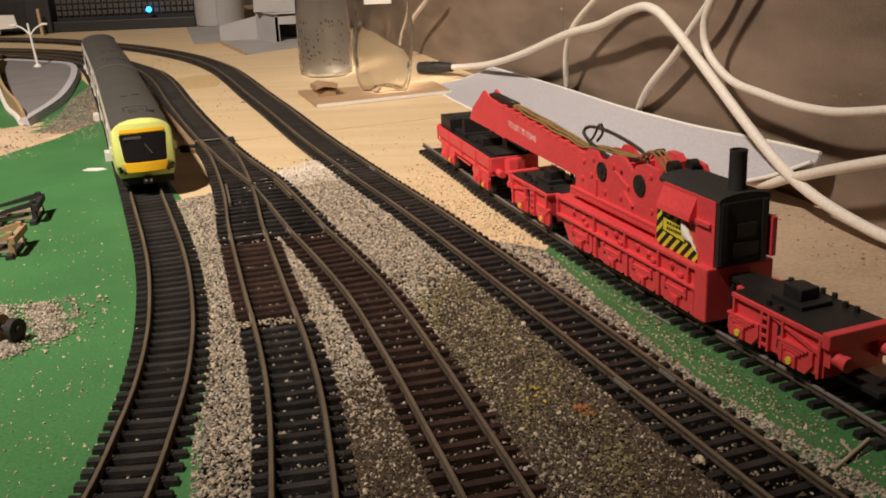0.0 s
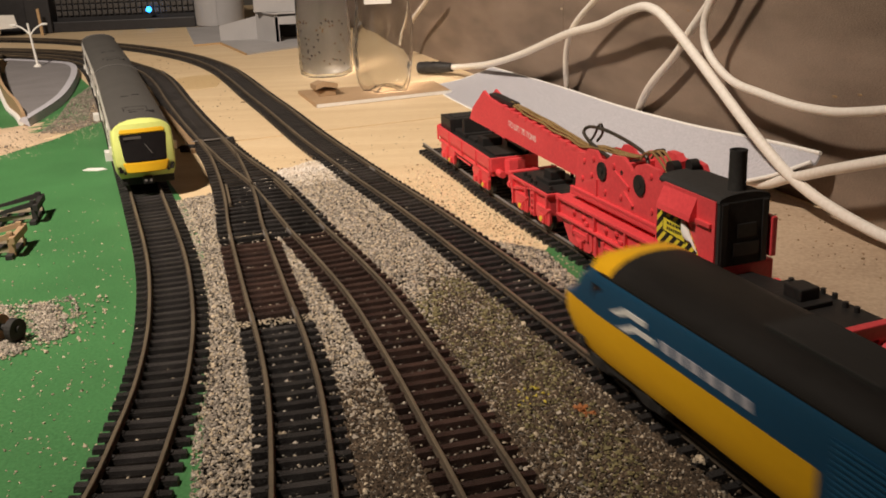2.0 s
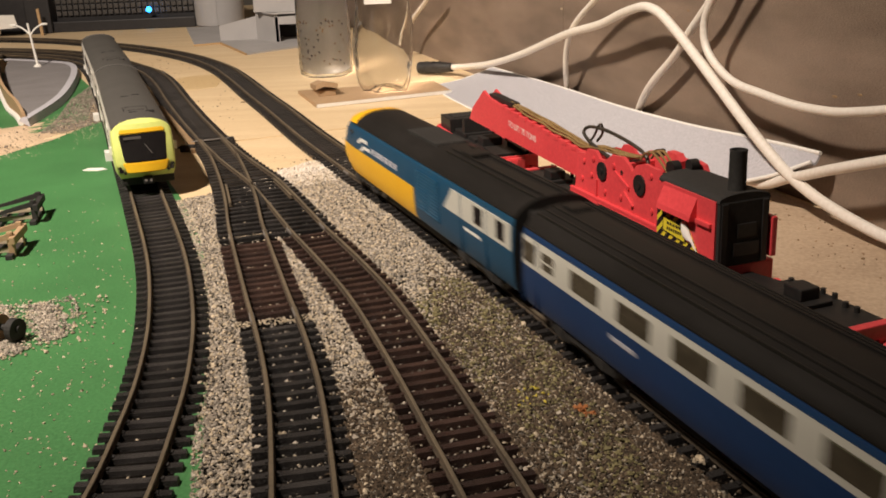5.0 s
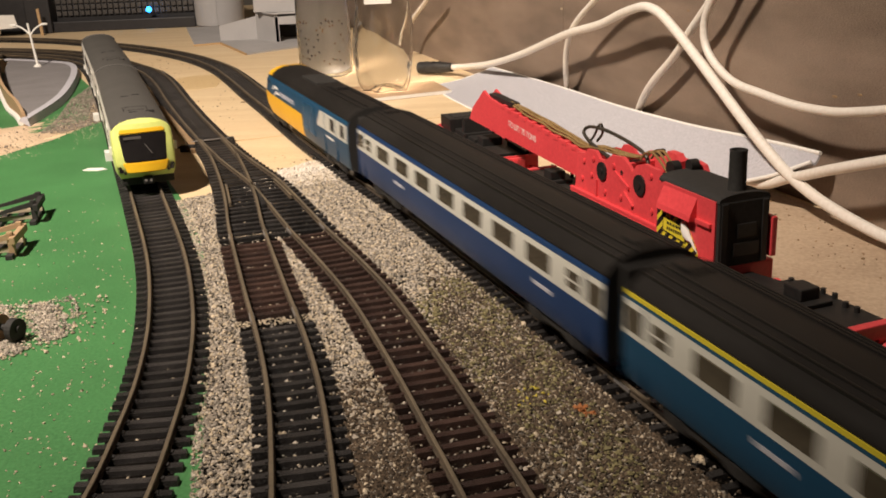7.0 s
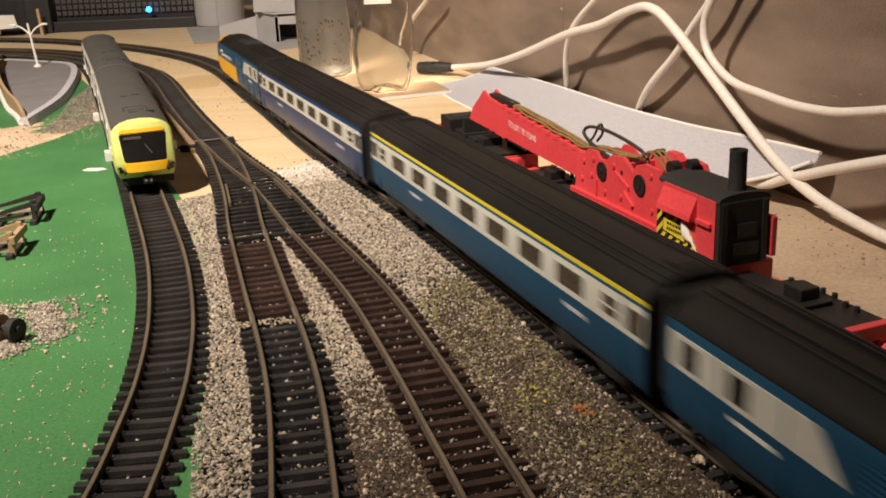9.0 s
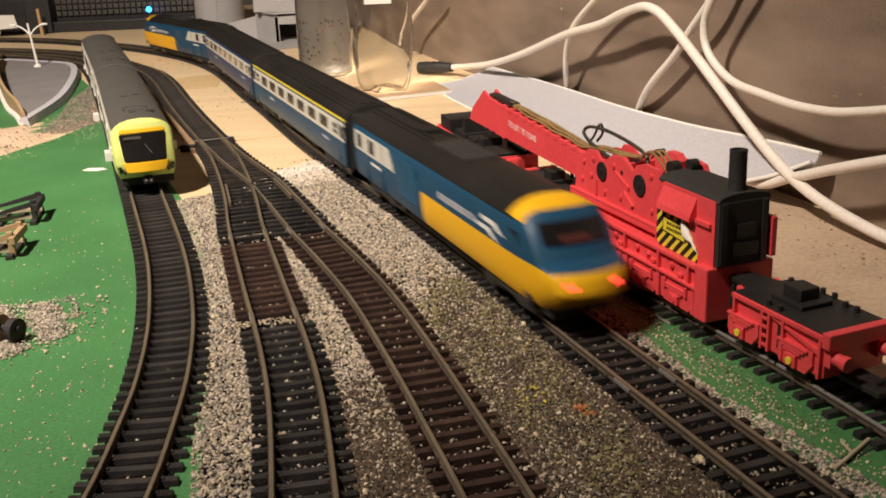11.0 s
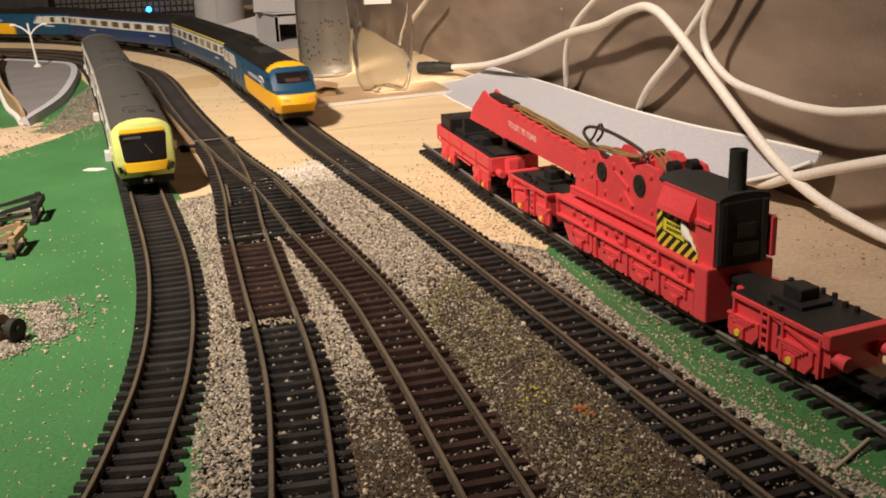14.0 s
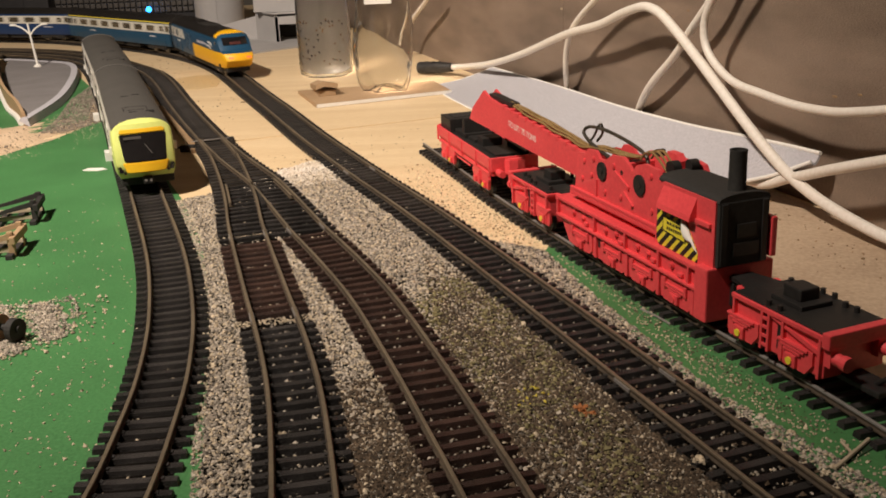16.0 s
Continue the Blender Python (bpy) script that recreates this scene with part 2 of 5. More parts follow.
POINT_C = Way([(34, 140), (19.5, 200), (10, 240), (1.5, 273), (-9.5, 315), (-25, 370), (-36, 404), (-51, 444), (-70, 492), (-90, 547), (-108.5, 595), (-131, 643), (-150, 685), (-173, 740)])
SIDING = Way([(185, 110), (168, 160), (151, 213), (135, 264), (121, 305), (105, 345), (73, 434), (39, 538), (26, 586), (-2, 682)])


# ---- the room and the boards ----
def room():
    # Room shell added round the layout to bounce fill light.
    X0, X1, Y0, Y1, Z0, Z1 = -2400, 900, -1500, 2600, -900, 1500
    tagged(part("floor", box(X0, X1, Y0, Y1, Z0 - 40, Z0), FLOORBOARD), "added brown board floor closing the room below the layout", "floor", kind="structure")
    tagged(part("ceiling", box(X0, X1, Y0, Y1, Z1, Z1 + 40), PLASTER), "added unseen ceiling that bounces fill light", "ceiling", kind="structure")
    for nm, b in (("wall_west", (X0 - 40, X0, Y0, Y1, Z0, Z1)), ("wall_east", (X1, X1 + 40, Y0, Y1, Z0, Z1)), ("wall_south", (X0, X1, Y0 - 40, Y0, Z0, Z1)), ("wall_north", (X0, X1, Y1, Y1 + 40, Z0, Z1))):
        tagged(part(nm, box(*b), PLASTER), "added plain room wall that bounces fill light", "wall", kind="structure")
    # two sheets of plywood meeting at a thin seam
    near = [(-1600, -1300), (330, -1300), (330, 921), (-1600, 176)]
    far = [(-1600, 179), (330, 924), (330, 2100), (-1600, 2100)]
    for outline in (near, far):
        b = thing("plywood_sheet", "pale pine plywood sheet forming the layout baseboard", "baseboard", kind="structure")
        part("board", slab(outline, -24, -5, bevel=0.6), PINE, b)


def back_board():
    """The dark upright board behind the siding, with a strip along its foot."""
    a, d = Vector((-23, 1223, 0)), Vector((0.29522, -0.95543, 0))
    m = Matrix.Translation((a - d * 900) * MM) @ pose(0, 0, 0, 0, 0, math.degrees(math.atan2(d.y, d.x)))
    w = thing("wall_hardboard", "rough dark brown hardboard standing behind the track", "wall panel", m, kind="structure")
    for i, (z0, z1) in enumerate(((-24, 118), (119, 420))):
        part("plank", box(0, 1330, 0, 14, z0, z1, 0.8), WALL_WOOD, w)
        part("plank", box(1331, 2300, 0, 14, z0, z1, 0.8), WALL_WOOD, w)
    rng = random.Random(3)
    for i in range(12):
        x, z, r = rng.uniform(1250, 1760), rng.uniform(5, 115), rng.uniform(0.4, 0.9)
        k = part("knot", lathe([(0.1, 0.25), (r, 0.2), (r * 1.3, -0.5)], 12), SAWDUST if i % 5 else CHIP_TAN, w)
        k.matrix_basis = Matrix.Translation((x * MM, 0, z * MM)) @ pose(0, 0, 0, 90, 0, 0) @ Matrix.Diagonal((2.2, 0.8, 1, 1))


def patches():
    g = slab([(-73.5, 100), (-71.6, 245), (-91.6, 356), (-107.6, 425), (-125.6, 496), (-149.6, 562), (-168, 606), (-200, 690), (-245, 800), (-268, 862), (-290, 830), (-300, 770), (-330, 690), (-400, 620), (-700, 560), (-900, 100)], -5, -4.2)
    tagged(part("green_ground_paint", g, GREEN), "green emulsion painted patch on the board", "painted ground", kind="structure")
    g = slab([(-300, 850), (-330, 790), (-400, 740), (-760, 640), (-900, 900), (-620, 1180), (-430, 1190), (-345, 1010)], -5, -4.2)
    tagged(part("green_ground_paint", g, GREEN), "green emulsion painted patch on the board", "painted ground", kind="structure")
    g = slab([(54, 463), (48, 446), (62, 385), (76, 320), (96, 262), (118, 205), (150, 130), (200, 130), (168, 215), (138, 300), (100, 395), (75, 452)], -5, -4.3)
    tagged(part("green_ground_paint", g, GREEN), "green emulsion painted strip under the siding", "painted ground", kind="structure")
    # Bed under the ballast; its colour carries the shade between sleepers.
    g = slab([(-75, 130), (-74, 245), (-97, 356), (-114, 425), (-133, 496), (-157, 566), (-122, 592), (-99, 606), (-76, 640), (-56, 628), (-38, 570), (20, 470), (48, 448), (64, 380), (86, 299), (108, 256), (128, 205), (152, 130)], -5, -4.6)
    tagged(part("shaded_ballast_bed", g, SHADED_BED), "bed of the grey ballast, near-black for the shade between sleepers", "ballast", kind="structure")
    # Added strip paints the shade between the sleepers of the curved track.
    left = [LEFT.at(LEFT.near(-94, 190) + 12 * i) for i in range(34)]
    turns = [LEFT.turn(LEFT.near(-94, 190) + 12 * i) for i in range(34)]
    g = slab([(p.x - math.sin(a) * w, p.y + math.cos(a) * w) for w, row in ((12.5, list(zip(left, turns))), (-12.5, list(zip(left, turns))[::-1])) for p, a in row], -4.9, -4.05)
    tagged(part("sleeper_gap_shade", g, SHADED_BED), "added near-black strip for the shade between sleepers of the curved track", "track bed", kind="structure")
    g = slab([(-112, 600), (-104, 624), (-94, 634), (-86, 650), (-68, 654), (-60, 640), (-57, 630), (-76, 618), (-94, 604)], -4.95, -4.5)
    tagged(part("plaster_spill", g, SPILL), "white dried plaster spill beside the ballast", "spill", kind="structure")
    # Strip paints the light's falloff onto the scuffed plywood by the wall.
    g = slab([(216, 440), (180, 552), (150, 650), (96, 650), (112, 520), (128, 450), (142, 395), (172, 310), (210, 240), (300, 240)], -5, -4.8)
    tagged(part("dim_scuffed_strip", g, DIM_PINE), "scuffed plywood along the foot of the board, coloured darker for weaker light", "stain", kind="structure")
    g = slab([(-285, 1075), (-262, 1096), (-232, 1098), (-226, 1060), (-222, 1010), (-240, 996), (-258, 997), (-270, 1035)], -5, -4.75)
    tagged(part("glue_stain", g, GLUE), "tan dried glue stain on the plywood", "stain", kind="structure")
    bm = bmesh.new()
    bmesh.ops.create_grid(bm, x_segments=46, y_segments=46, size=0.5)
    for v in bm.verts:
        u, w = v.co.x + 0.5, v.co.y + 0.5
        p = Vector((-272 - 345 * (1 - u), 695 + 170 * w - 130 * (1 - u) + 40 * u, 0))
        edge = min(u, 1 - u, w, 1 - w)
        h = noise.noise(p * 0.05) + 0.6 * noise.noise(p * 0.16)
        p.z = -5.6 + min(1, edge * 4) * (2.3 + 2.2 * h)
        v.co = p
    tagged(part("bare_earth_patch", bm, BARE_SAND, smooth=True), "rough sandy bare plaster track across the green", "bare ground", kind="structure")


# ---- track ----
def sleeper_mesh(length, material, name):
    bm = box(-1.75, 1.75, -length / 2, length / 2, -5.0, -2.4)
    for y in (-8.7, 8.7):
        box(-1.1, 1.1, y - 2.0, y + 2.0, -2.4, -1.9, bm=bm)
    for v in bm.verts:
        if v.co.z > -2.5:
            v.co.x *= 0.82
            if abs(v.co.y) > length / 2 - 1:
                v.co.y *= 0.975
        v.co *= MM
    me = bpy.data.meshes.new(name)
    bmesh.ops.recalc_face_normals(bm, faces=bm.faces)
    bm.to_mesh(me)
    bm.free()
    me.materials.append(material)
    return me


SLEEPERS = {"black": sleeper_mesh(30, SLEEPER_BLACK, "sleeper"), "brown": sleeper_mesh(30, SLEEPER_BROWN, "sleeper")}


def rail_line(way, s0, s1, off, bm=None):
    """One rail: foot, web and head swept along the way."""
    bm = bm or bmesh.new()
    prof = [(-1.1, -2.4), (1.1, -2.4), (1.1, -2.0), (0.35, -1.7), (0.35, -0.9), (0.62, -0.7), (0.62, -0.12), (0.45, 0), (-0.45, 0), (-0.62, -0.12), (-0.62, -0.7), (-0.35, -0.9), (-0.35, -1.7), (-1.1, -2.0)]
    prev = None
    k = max(2, int((s1 - s0) / 9))
    for i in range(k + 1):
        s = s0 + (s1 - s0) * i / k
        p, a = way.at(s), way.turn(s)
        nx, ny = -math.sin(a), math.cos(a)
        ring = [bm.verts.new((p.x + nx * (off + u), p.y + ny * (off + u), z)) for u, z in prof]
        if prev:
            for j in range(len(prof)):
                f = bm.faces.new((prev[j], prev[(j + 1) % len(prof)], ring[(j + 1) % len(prof)], ring[j]))
                # Web and foot take the darker brown, the head the paler metal.
                f.material_index = 0 if 5 <= j <= 9 else 1
        else:
            bm.faces.new(ring)
        prev = ring
    bm.faces.new(prev)
    return bm


def lay_sleepers(t, way, s0, s1, pitch, look_of):
    s = s0
    while s < s1:
        p, a = way.at(s), way.turn(s)
        ob = new("sleeper", SLEEPERS[look_of])
        ob.parent = t
        ob.matrix_basis = Matrix.Translation((p.x * MM, p.y * MM, random.uniform(-0.00012, 0.00012))) @ pose(0, 0, 0, 0, 0, math.degrees(a) + random.uniform(-0.7, 0.7))
        s += pitch


def track(label, way, s0, s1, look_of="black", metal=RAIL, pitch=7.4, joints=()):
    t = thing("railway_track", label, "railway track", group="tracks of the model layout", kind="structure")
    for off in (-8.7, 8.7):
        part("rail", rail_line(way, s0, s1, off), [metal, RAIL_SIDE], t, "tarnished metal rail", smooth=False)
    if isinstance(look_of, str):
        look_of = [(s0, s1, look_of)]
    for a, b, c in look_of:
        lay_sleepers(t, way, a + 3, b - 7, pitch, c)
    for s in joints:
        p, a = way.at(s), way.turn(s)
        for off in (-8.7, 8.7):
            q = pose((p.x - math.sin(a) * off) * MM, (p.y + math.cos(a) * off) * MM, 0, 0, 0, math.degrees(a))
            part("fishplate", box(-5, 5, -1.0, 1.0, -2.3, -0.75), RAIL_STEEL, t).matrix_basis = q
    return t


def turnout():
    t = thing("railway_turnout", "black plastic turnout with tarnished rails and tie bar", "railway turnout", kind="structure")
    b0, c0 = POINT_B.near(-106, 480), POINT_C.near(-70, 492)
    bl, cl = POINT_B.s[-1], POINT_C.s[-1]
    part("rail", rail_line(POINT_B, b0, bl, 8.7), [RAIL, RAIL_SIDE], t)      # outer left
    part("rail", rail_line(POINT_B, b0, bl - 75, -8.7), [RAIL, RAIL_SIDE], t)
    part("rail", rail_line(POINT_C, c0, cl, -8.7), [RAIL, RAIL_SIDE], t)     # outer right
    part("rail", rail_line(POINT_C, c0, cl - 75, 8.7), [RAIL, RAIL_SIDE], t)
    # blades, check rails and frog
    part("switch_blade", rail_line(POINT_B, bl - 74, bl - 12, -8.0), [RAIL, RAIL_SIDE], t)
    part("switch_blade", rail_line(POINT_C, cl - 74, cl - 12, 8.0), [RAIL, RAIL_SIDE], t)
    part("check_rail", rail_line(POINT_B, bl - 205, bl - 160, 6.4), [RAIL, RAIL_SIDE], t)
    part("check_rail", rail_line(POINT_C, cl - 205, cl - 160, -6.4), [RAIL, RAIL_SIDE], t)
    n = 33
    for i in range(n):
        f = i / (n - 1)
        p, q = POINT_B.at(b0 + (bl - b0) * f), POINT_C.at(c0 + (cl - c0) * f)
        a = POINT_B.turn(b0 + (bl - b0) * f)
        mid = (p + q) / 2
        half = (q - p).length / 2 + 15
        ob = part("sleeper", box(-1.65, 1.65, -half, half, -5, -2.4), SLEEPER_BLACK, t)
        d = (q - p) if (q - p).length > 4 else Vector((math.sin(a), -math.cos(a), 0))
        ob.matrix_basis = pose(mid.x * MM, mid.y * MM, 0, 0, 0, math.degrees(math.atan2(d.y, d.x)) + 90)
    p, a = POINT_B.at(bl - 10), POINT_B.turn(bl - 10)
    m = pose(p.x * MM, p.y * MM, 0, 0, 0, math.degrees(a))
    part("tie_bar", box(-0.8, 0.8, -14, 14, -2.3, -1.4, 0.2), RAIL_STEEL, t).matrix_basis = m
    part("drive_pin", box(-3, 3, -17.5, -13.5, -5, -1.6, 0.6), BLACK, t).matrix_basis = m
    part("frog_bar", box(-22, 22, -1.3, 1.3, -2.4, -0.3, 0.4), BLACK, t).matrix_basis = pose(-0.1045, 0.559, 0, 0, 0, math.degrees(POINT_B.turn(b0 + 85)))


def all_tracks():
    L = MAIN.s
    track("curving black-sleepered main line with tarnished brass-coloured rails", MAIN, MAIN.near(139, 90), MAIN.near(-1300, 1613), joints=(MAIN.near(66, 300), MAIN.near(-50, 612)))
    track("black-sleepered main line running on behind the siding", MAIN, 0, MAIN.near(139, 90) - 0.5)
    track("inner black-sleepered track curving away behind the turnout", INNER, 0, INNER.near(-1100, 1480))
    track("curved black-sleepered track beside the green ground", LEFT, LEFT.near(-94, 130), LEFT.near(-640, 1370))
    b0, c0 = POINT_B.near(-106, 480), POINT_C.near(-70, 492)
    k = POINT_B.near(-71, 372)
    track("straight siding of brown and black sleepers off the turnout", POINT_B, 0, b0 - 1, [(0, k - 6, "black"), (k, b0, "brown")], joints=(k - 3, b0 - 1))
    track("curved siding of brown sleepers off the turnout", POINT_C, 0, c0 - 1, "brown", joints=(c0 - 1,))
    track("straight black-sleepered siding under the crane train", SIDING, 0, SIDING.s[-1], metal=RAIL_STEEL, pitch=7.0)
    turnout()


# ---- loose stones ----
def inside(x, y, poly):
    c = np.zeros(len(x), bool)
    for (ax, ay), (bx, by) in zip(poly, poly[1:] + poly[:1]):
        hit = ((ay > y) != (by > y)) & (x < (bx - ax) * (y - ay) / (by - ay + 1e-9) + ax)
        c ^= hit
    return c


def stones(name, label, category, poly, count, size, material, z, seed, thin=None, lift=1.0, clear=False):
    """Many angular chips strewn over an outline, joined as one."""
    rng = np.random.default_rng(seed)
    px, py = np.array(poly).T
    x, y = rng.uniform(px.min(), px.max(), count), rng.uniform(py.min(), py.max(), count)
    keep = inside(x, y, poly)
    if thin is not None:
        keep &= rng.uniform(0, 1, count) < thin(x, y)
    if clear:
        gap = np.full(count, 1e9)
        for way in (MAIN, LEFT, POINT_B, POINT_C):
            line = np.array([(p.x, p.y) for p in way.p if 60 < p.y < 800])
            for q0, q1 in zip(line, line[1:]):
                d = q1 - q0
                u = np.clip(((x - q0[0]) * d[0] + (y - q0[1]) * d[1]) / (d @ d), 0, 1)
                gap = np.minimum(gap, np.hypot(x - q0[0] - u * d[0], y - q0[1] - u * d[1]))
        keep &= (gap > 14.2) | (rng.uniform(0, 1, count) < 0.085)
    x, y = x[keep], y[keep]
    n = len(x)
    base = np.array([(1, 0, 0), (0, 1, 0), (-1, 0, 0), (0, -1, 0), (0.2, 0.1, 0.8), (-0.1, -0.2, -0.8)], float)
    faces = np.array([(0, 1, 4), (1, 2, 4), (2, 3, 4), (3, 0, 4), (1, 0, 5), (2, 1, 5), (3, 2, 5), (0, 3, 5)])
    v = base[None] * (1 + rng.uniform(-0.35, 0.35, (n, 6, 3)))
    v *= (size * rng.lognormal(0, 0.3, n) / 2)[:, None, None]
    a, b = rng.uniform(0, 6.28, n), rng.uniform(-0.7, 0.7, n)
    ca, sa, cb, sb = (f[:, None] for f in (np.cos(a), np.sin(a), np.cos(b), np.sin(b)))
    X, Y, Z = v[..., 0] * cb - v[..., 2] * sb, v[..., 1], v[..., 0] * sb + v[..., 2] * cb
    v = np.stack([X * ca - Y * sa + x[:, None], X * sa + Y * ca + y[:, None], Z + z + lift * rng.uniform(0, size * 0.45, n)[:, None]], -1)
    me = bpy.data.meshes.new(name)
    f = (faces[None] + 6 * np.arange(n)[:, None, None]).reshape(-1, 3)
    me.from_pydata((v.reshape(-1, 3) * MM).tolist(), [], f.tolist())
    me.materials.append(material)
    return tagged(new(name, me), label, category, kind="stuff")


def scatter():
    bed = [(-75, 130), (-74, 245), (-97, 356), (-114, 425), (-133, 496), (-157, 566), (-122, 592), (-99, 606), (-76, 640), (-56, 628), (-38, 570), (20, 470), (48, 448), (64, 380), (86, 299), (108, 256), (128, 205), (152, 130)]
    stones("ballast", "loose grey and buff stone ballast between the tracks", "ballast", bed, 240000, 1.08, CHIP, -4.3, 1, lift=0.7, clear=True)
    stones("ballast", "paler sandy chips among the ballast", "ballast", bed, 42000, 1.05, CHIP_TAN, -3.9, 2, lift=0.7, clear=True)
    moss = [(-8, 420), (25, 400), (45, 300), (62, 235), (40, 225), (12, 300), (-12, 380)]
    stones("mossy_ballast", "yellow-green tinted chips among the ballast", "ballast", moss, 7500, 1.1, CHIP_MOSS, -3.45, 3, clear=True, thin=lambda x, y: 0.5 + 0.5 * np.sin(x * 0.23) * np.cos(y * 0.06))
    # Stained chips thicken towards the foreground and paint its shade as well.
    stain = [(-12, 460), (20, 440), (60, 330), (100, 250), (120, 190), (140, 130), (10, 130), (18, 220), (0, 320)]
    stones("stained_ballast", "brown stained chips among the ballast, darkened for foreground shade", "ballast", stain, 120000, 1.08, CHIP_STAIN_SHADE, -3.75, 11, clear=True, thin=lambda x, y: np.clip((455 - y) / 160, 0, 1) * (0.75 + 0.25 * np.sin(x * 0.11 + 1) * np.cos(y * 0.05)), lift=0.5)
    # Same stained chips between the sidings, deepening the painted foreground shade.
    wedge = [(-44, 300), (-24, 330), (4, 280), (16, 215), (18, 150), (-28, 150), (-36, 235)]
    stones("stained_ballast", "brown stained chips between the two sidings, darkened for foreground shade", "ballast", wedge, 30000, 1.08, CHIP_STAIN_SHADE, -3.75, 31, clear=True, thin=lambda x, y: np.clip((335 - y) / 110, 0, 0.85), lift=0.5)
    stones("yellow_chips", "few yellow painted chips among the ballast", "ballast", [(18, 286), (20, 300), (30, 304), (34, 292), (26, 284)], 60, 1.3, YELLOW_CHIP, -3.2, 32, thin=lambda x, y: 0.35 + 0 * x)
    stones("rusty_chips", "small clump of rust coloured chips in the ballast", "ballast", [(40, 280), (40, 286), (46, 287), (46, 280)], 26, 1.4, RUST_CHIP, -3.2, 33)
    stones("pale_chips", "pale lump of sandy chips beside the main line", "ballast", [(68.6, 249), (68.6, 251.5), (71.5, 252), (71.5, 249)], 16, 1.6, CHIP_TAN, -2.9, 34)
    rub = [(-272, 862), (-300, 905), (-340, 1000), (-362, 1060), (-352, 960), (-330, 860), (-322, 800), (-300, 790)]
    stones("rubble", "grey-brown rubble heaped beside the platform", "rubble", rub, 17000, 1.05, RUBBLE, -4.2, 12, lift=1.2)
    stones("rubble", "crumbs of grey rubble on the bare track", "rubble", [(-300, 720), (-285, 850), (-420, 760), (-520, 640), (-400, 640)], 1500, 1.1, RUBBLE, -2.8, 13, lift=1.5)
    stones("sand_spill", "pale sandy chips on the bare plywood", "sand", [(-30, 590), (-20, 640), (10, 590), (54, 465), (46, 448), (20, 478)], 7000, 0.95, PALE_SAND, -4.9, 14, thin=lambda x, y: np.clip((650 - y) / 170, 0.05, 1), lift=0.4)
    patch = [(-200, 405), (-178, 402), (-164, 412), (-153, 390), (-149, 368), (-168, 346), (-210, 340)]
    stones("gravel_heap", "thin heap of pinkish gravel on the green ground", "gravel", patch, 9000, 1.2, CHIP, -3.9, 4, thin=lambda x, y: 0.55 + 0.45 * np.sin(x * 0.31 + y * 0.17))
    stones("gravel_heap", "pale grains in the gravel heap", "gravel", [(-215, 412), (-176, 410), (-150, 416), (-140, 388), (-140, 362), (-165, 336), (-215, 330)], 1500, 1.1, CHIP_TAN, -3.9, 16, thin=lambda x, y: np.clip(1.1 - np.hypot(x + 180, (y - 375)) / 48, 0.05, 1))
    verge = [(-330, 690), (-180, 590), (-118, 440), (-96, 345), (-80, 245), (-80, 150), (-260, 150), (-330, 400)]
    stones("stray_gravel", "stray pale chips strewn on the green ground", "gravel", verge, 4600, 0.85, CHIP_TAN, -4.1, 5, thin=lambda x, y: np.clip(1.25 - (y - 240) / 330, 0.1, 1) * np.clip(1.2 + (x + 110) / 130, 0.1, 1), lift=0.3)
    strip = [(54, 458), (50, 446), (66, 385), (88, 300), (110, 256), (135, 200), (150, 190), (136, 250), (116, 300), (92, 370), (68, 440)]
    stones("stray_gravel", "pinkish chips spilt on the green strip by the siding", "gravel", strip, 11000, 0.8, CHIP_TAN, -4.1, 6, thin=lambda x, y: np.clip(1.15 - ((x - 58) + (y - 400) * 0.36) / 12, 0.035, 1), lift=0.3)
    stones("brown_dust", "brown dust and crumbs trodden into the green strip", "dust", [(60, 440), (66, 400), (88, 320), (108, 268), (122, 262), (104, 330), (80, 410)], 9000, 0.6, CHIP_STAIN_SHADE, -4.25, 41, thin=lambda x, y: 0.45 + 0.4 * np.sin(x * 0.19 + y * 0.05), lift=0.1)
    stones("sand_grains", "pale sand strewn over the green beside the bare track", "sand", [(-268, 735), (-262, 840), (-300, 900), (-345, 880), (-480, 800), (-560, 640), (-430, 580)], 9000, 0.95, CHIP_TAN, -4.2, 42, thin=lambda x, y: 0.3 + 0.3 * np.sin(x * 0.07 + y * 0.05), lift=0.2)
    stones("sawdust", "dark crumbs on the plywood behind the crane", "sawdust", [(150, 520), (120, 600), (170, 560), (215, 430), (240, 320), (200, 320), (165, 430)], 240, 1.1, SAWDUST, -4.8, 43, lift=0.3)
    dust = [(-30, 590), (-20, 660), (10, 600), (52, 470), (44, 452), (20, 480)]
    stones("sawdust", "brown sawdust and crumbs on the bare plywood", "sawdust", dust, 2400, 0.85, SAWDUST, -4.9, 7, thin=lambda x, y: np.clip((660 - y) / 170, 0.05, 1), lift=0.4)
    wide = [(-150, 640), (-100, 720), (60, 780), (150, 560), (240, 400), (200, 380), (130, 420), (-10, 690), (-60, 660)]
    stones("sawdust", "scattered dark crumbs on the bare plywood", "sawdust", wide, 900, 0.95, SAWDUST, -4.9, 8, lift=0.4)
    stones("plaster_crumbs", "white plaster crumbs at the end of the ballast", "plaster", [(-124, 578), (-110, 624), (-86, 656), (-62, 655), (-50, 625), (-64, 600), (-92, 582)], 9000, 1.2, SPILL, -4.3, 15, thin=lambda x, y: np.clip((y - 575 - (x + 90) * 0.5) / 45, 0.1, 1))
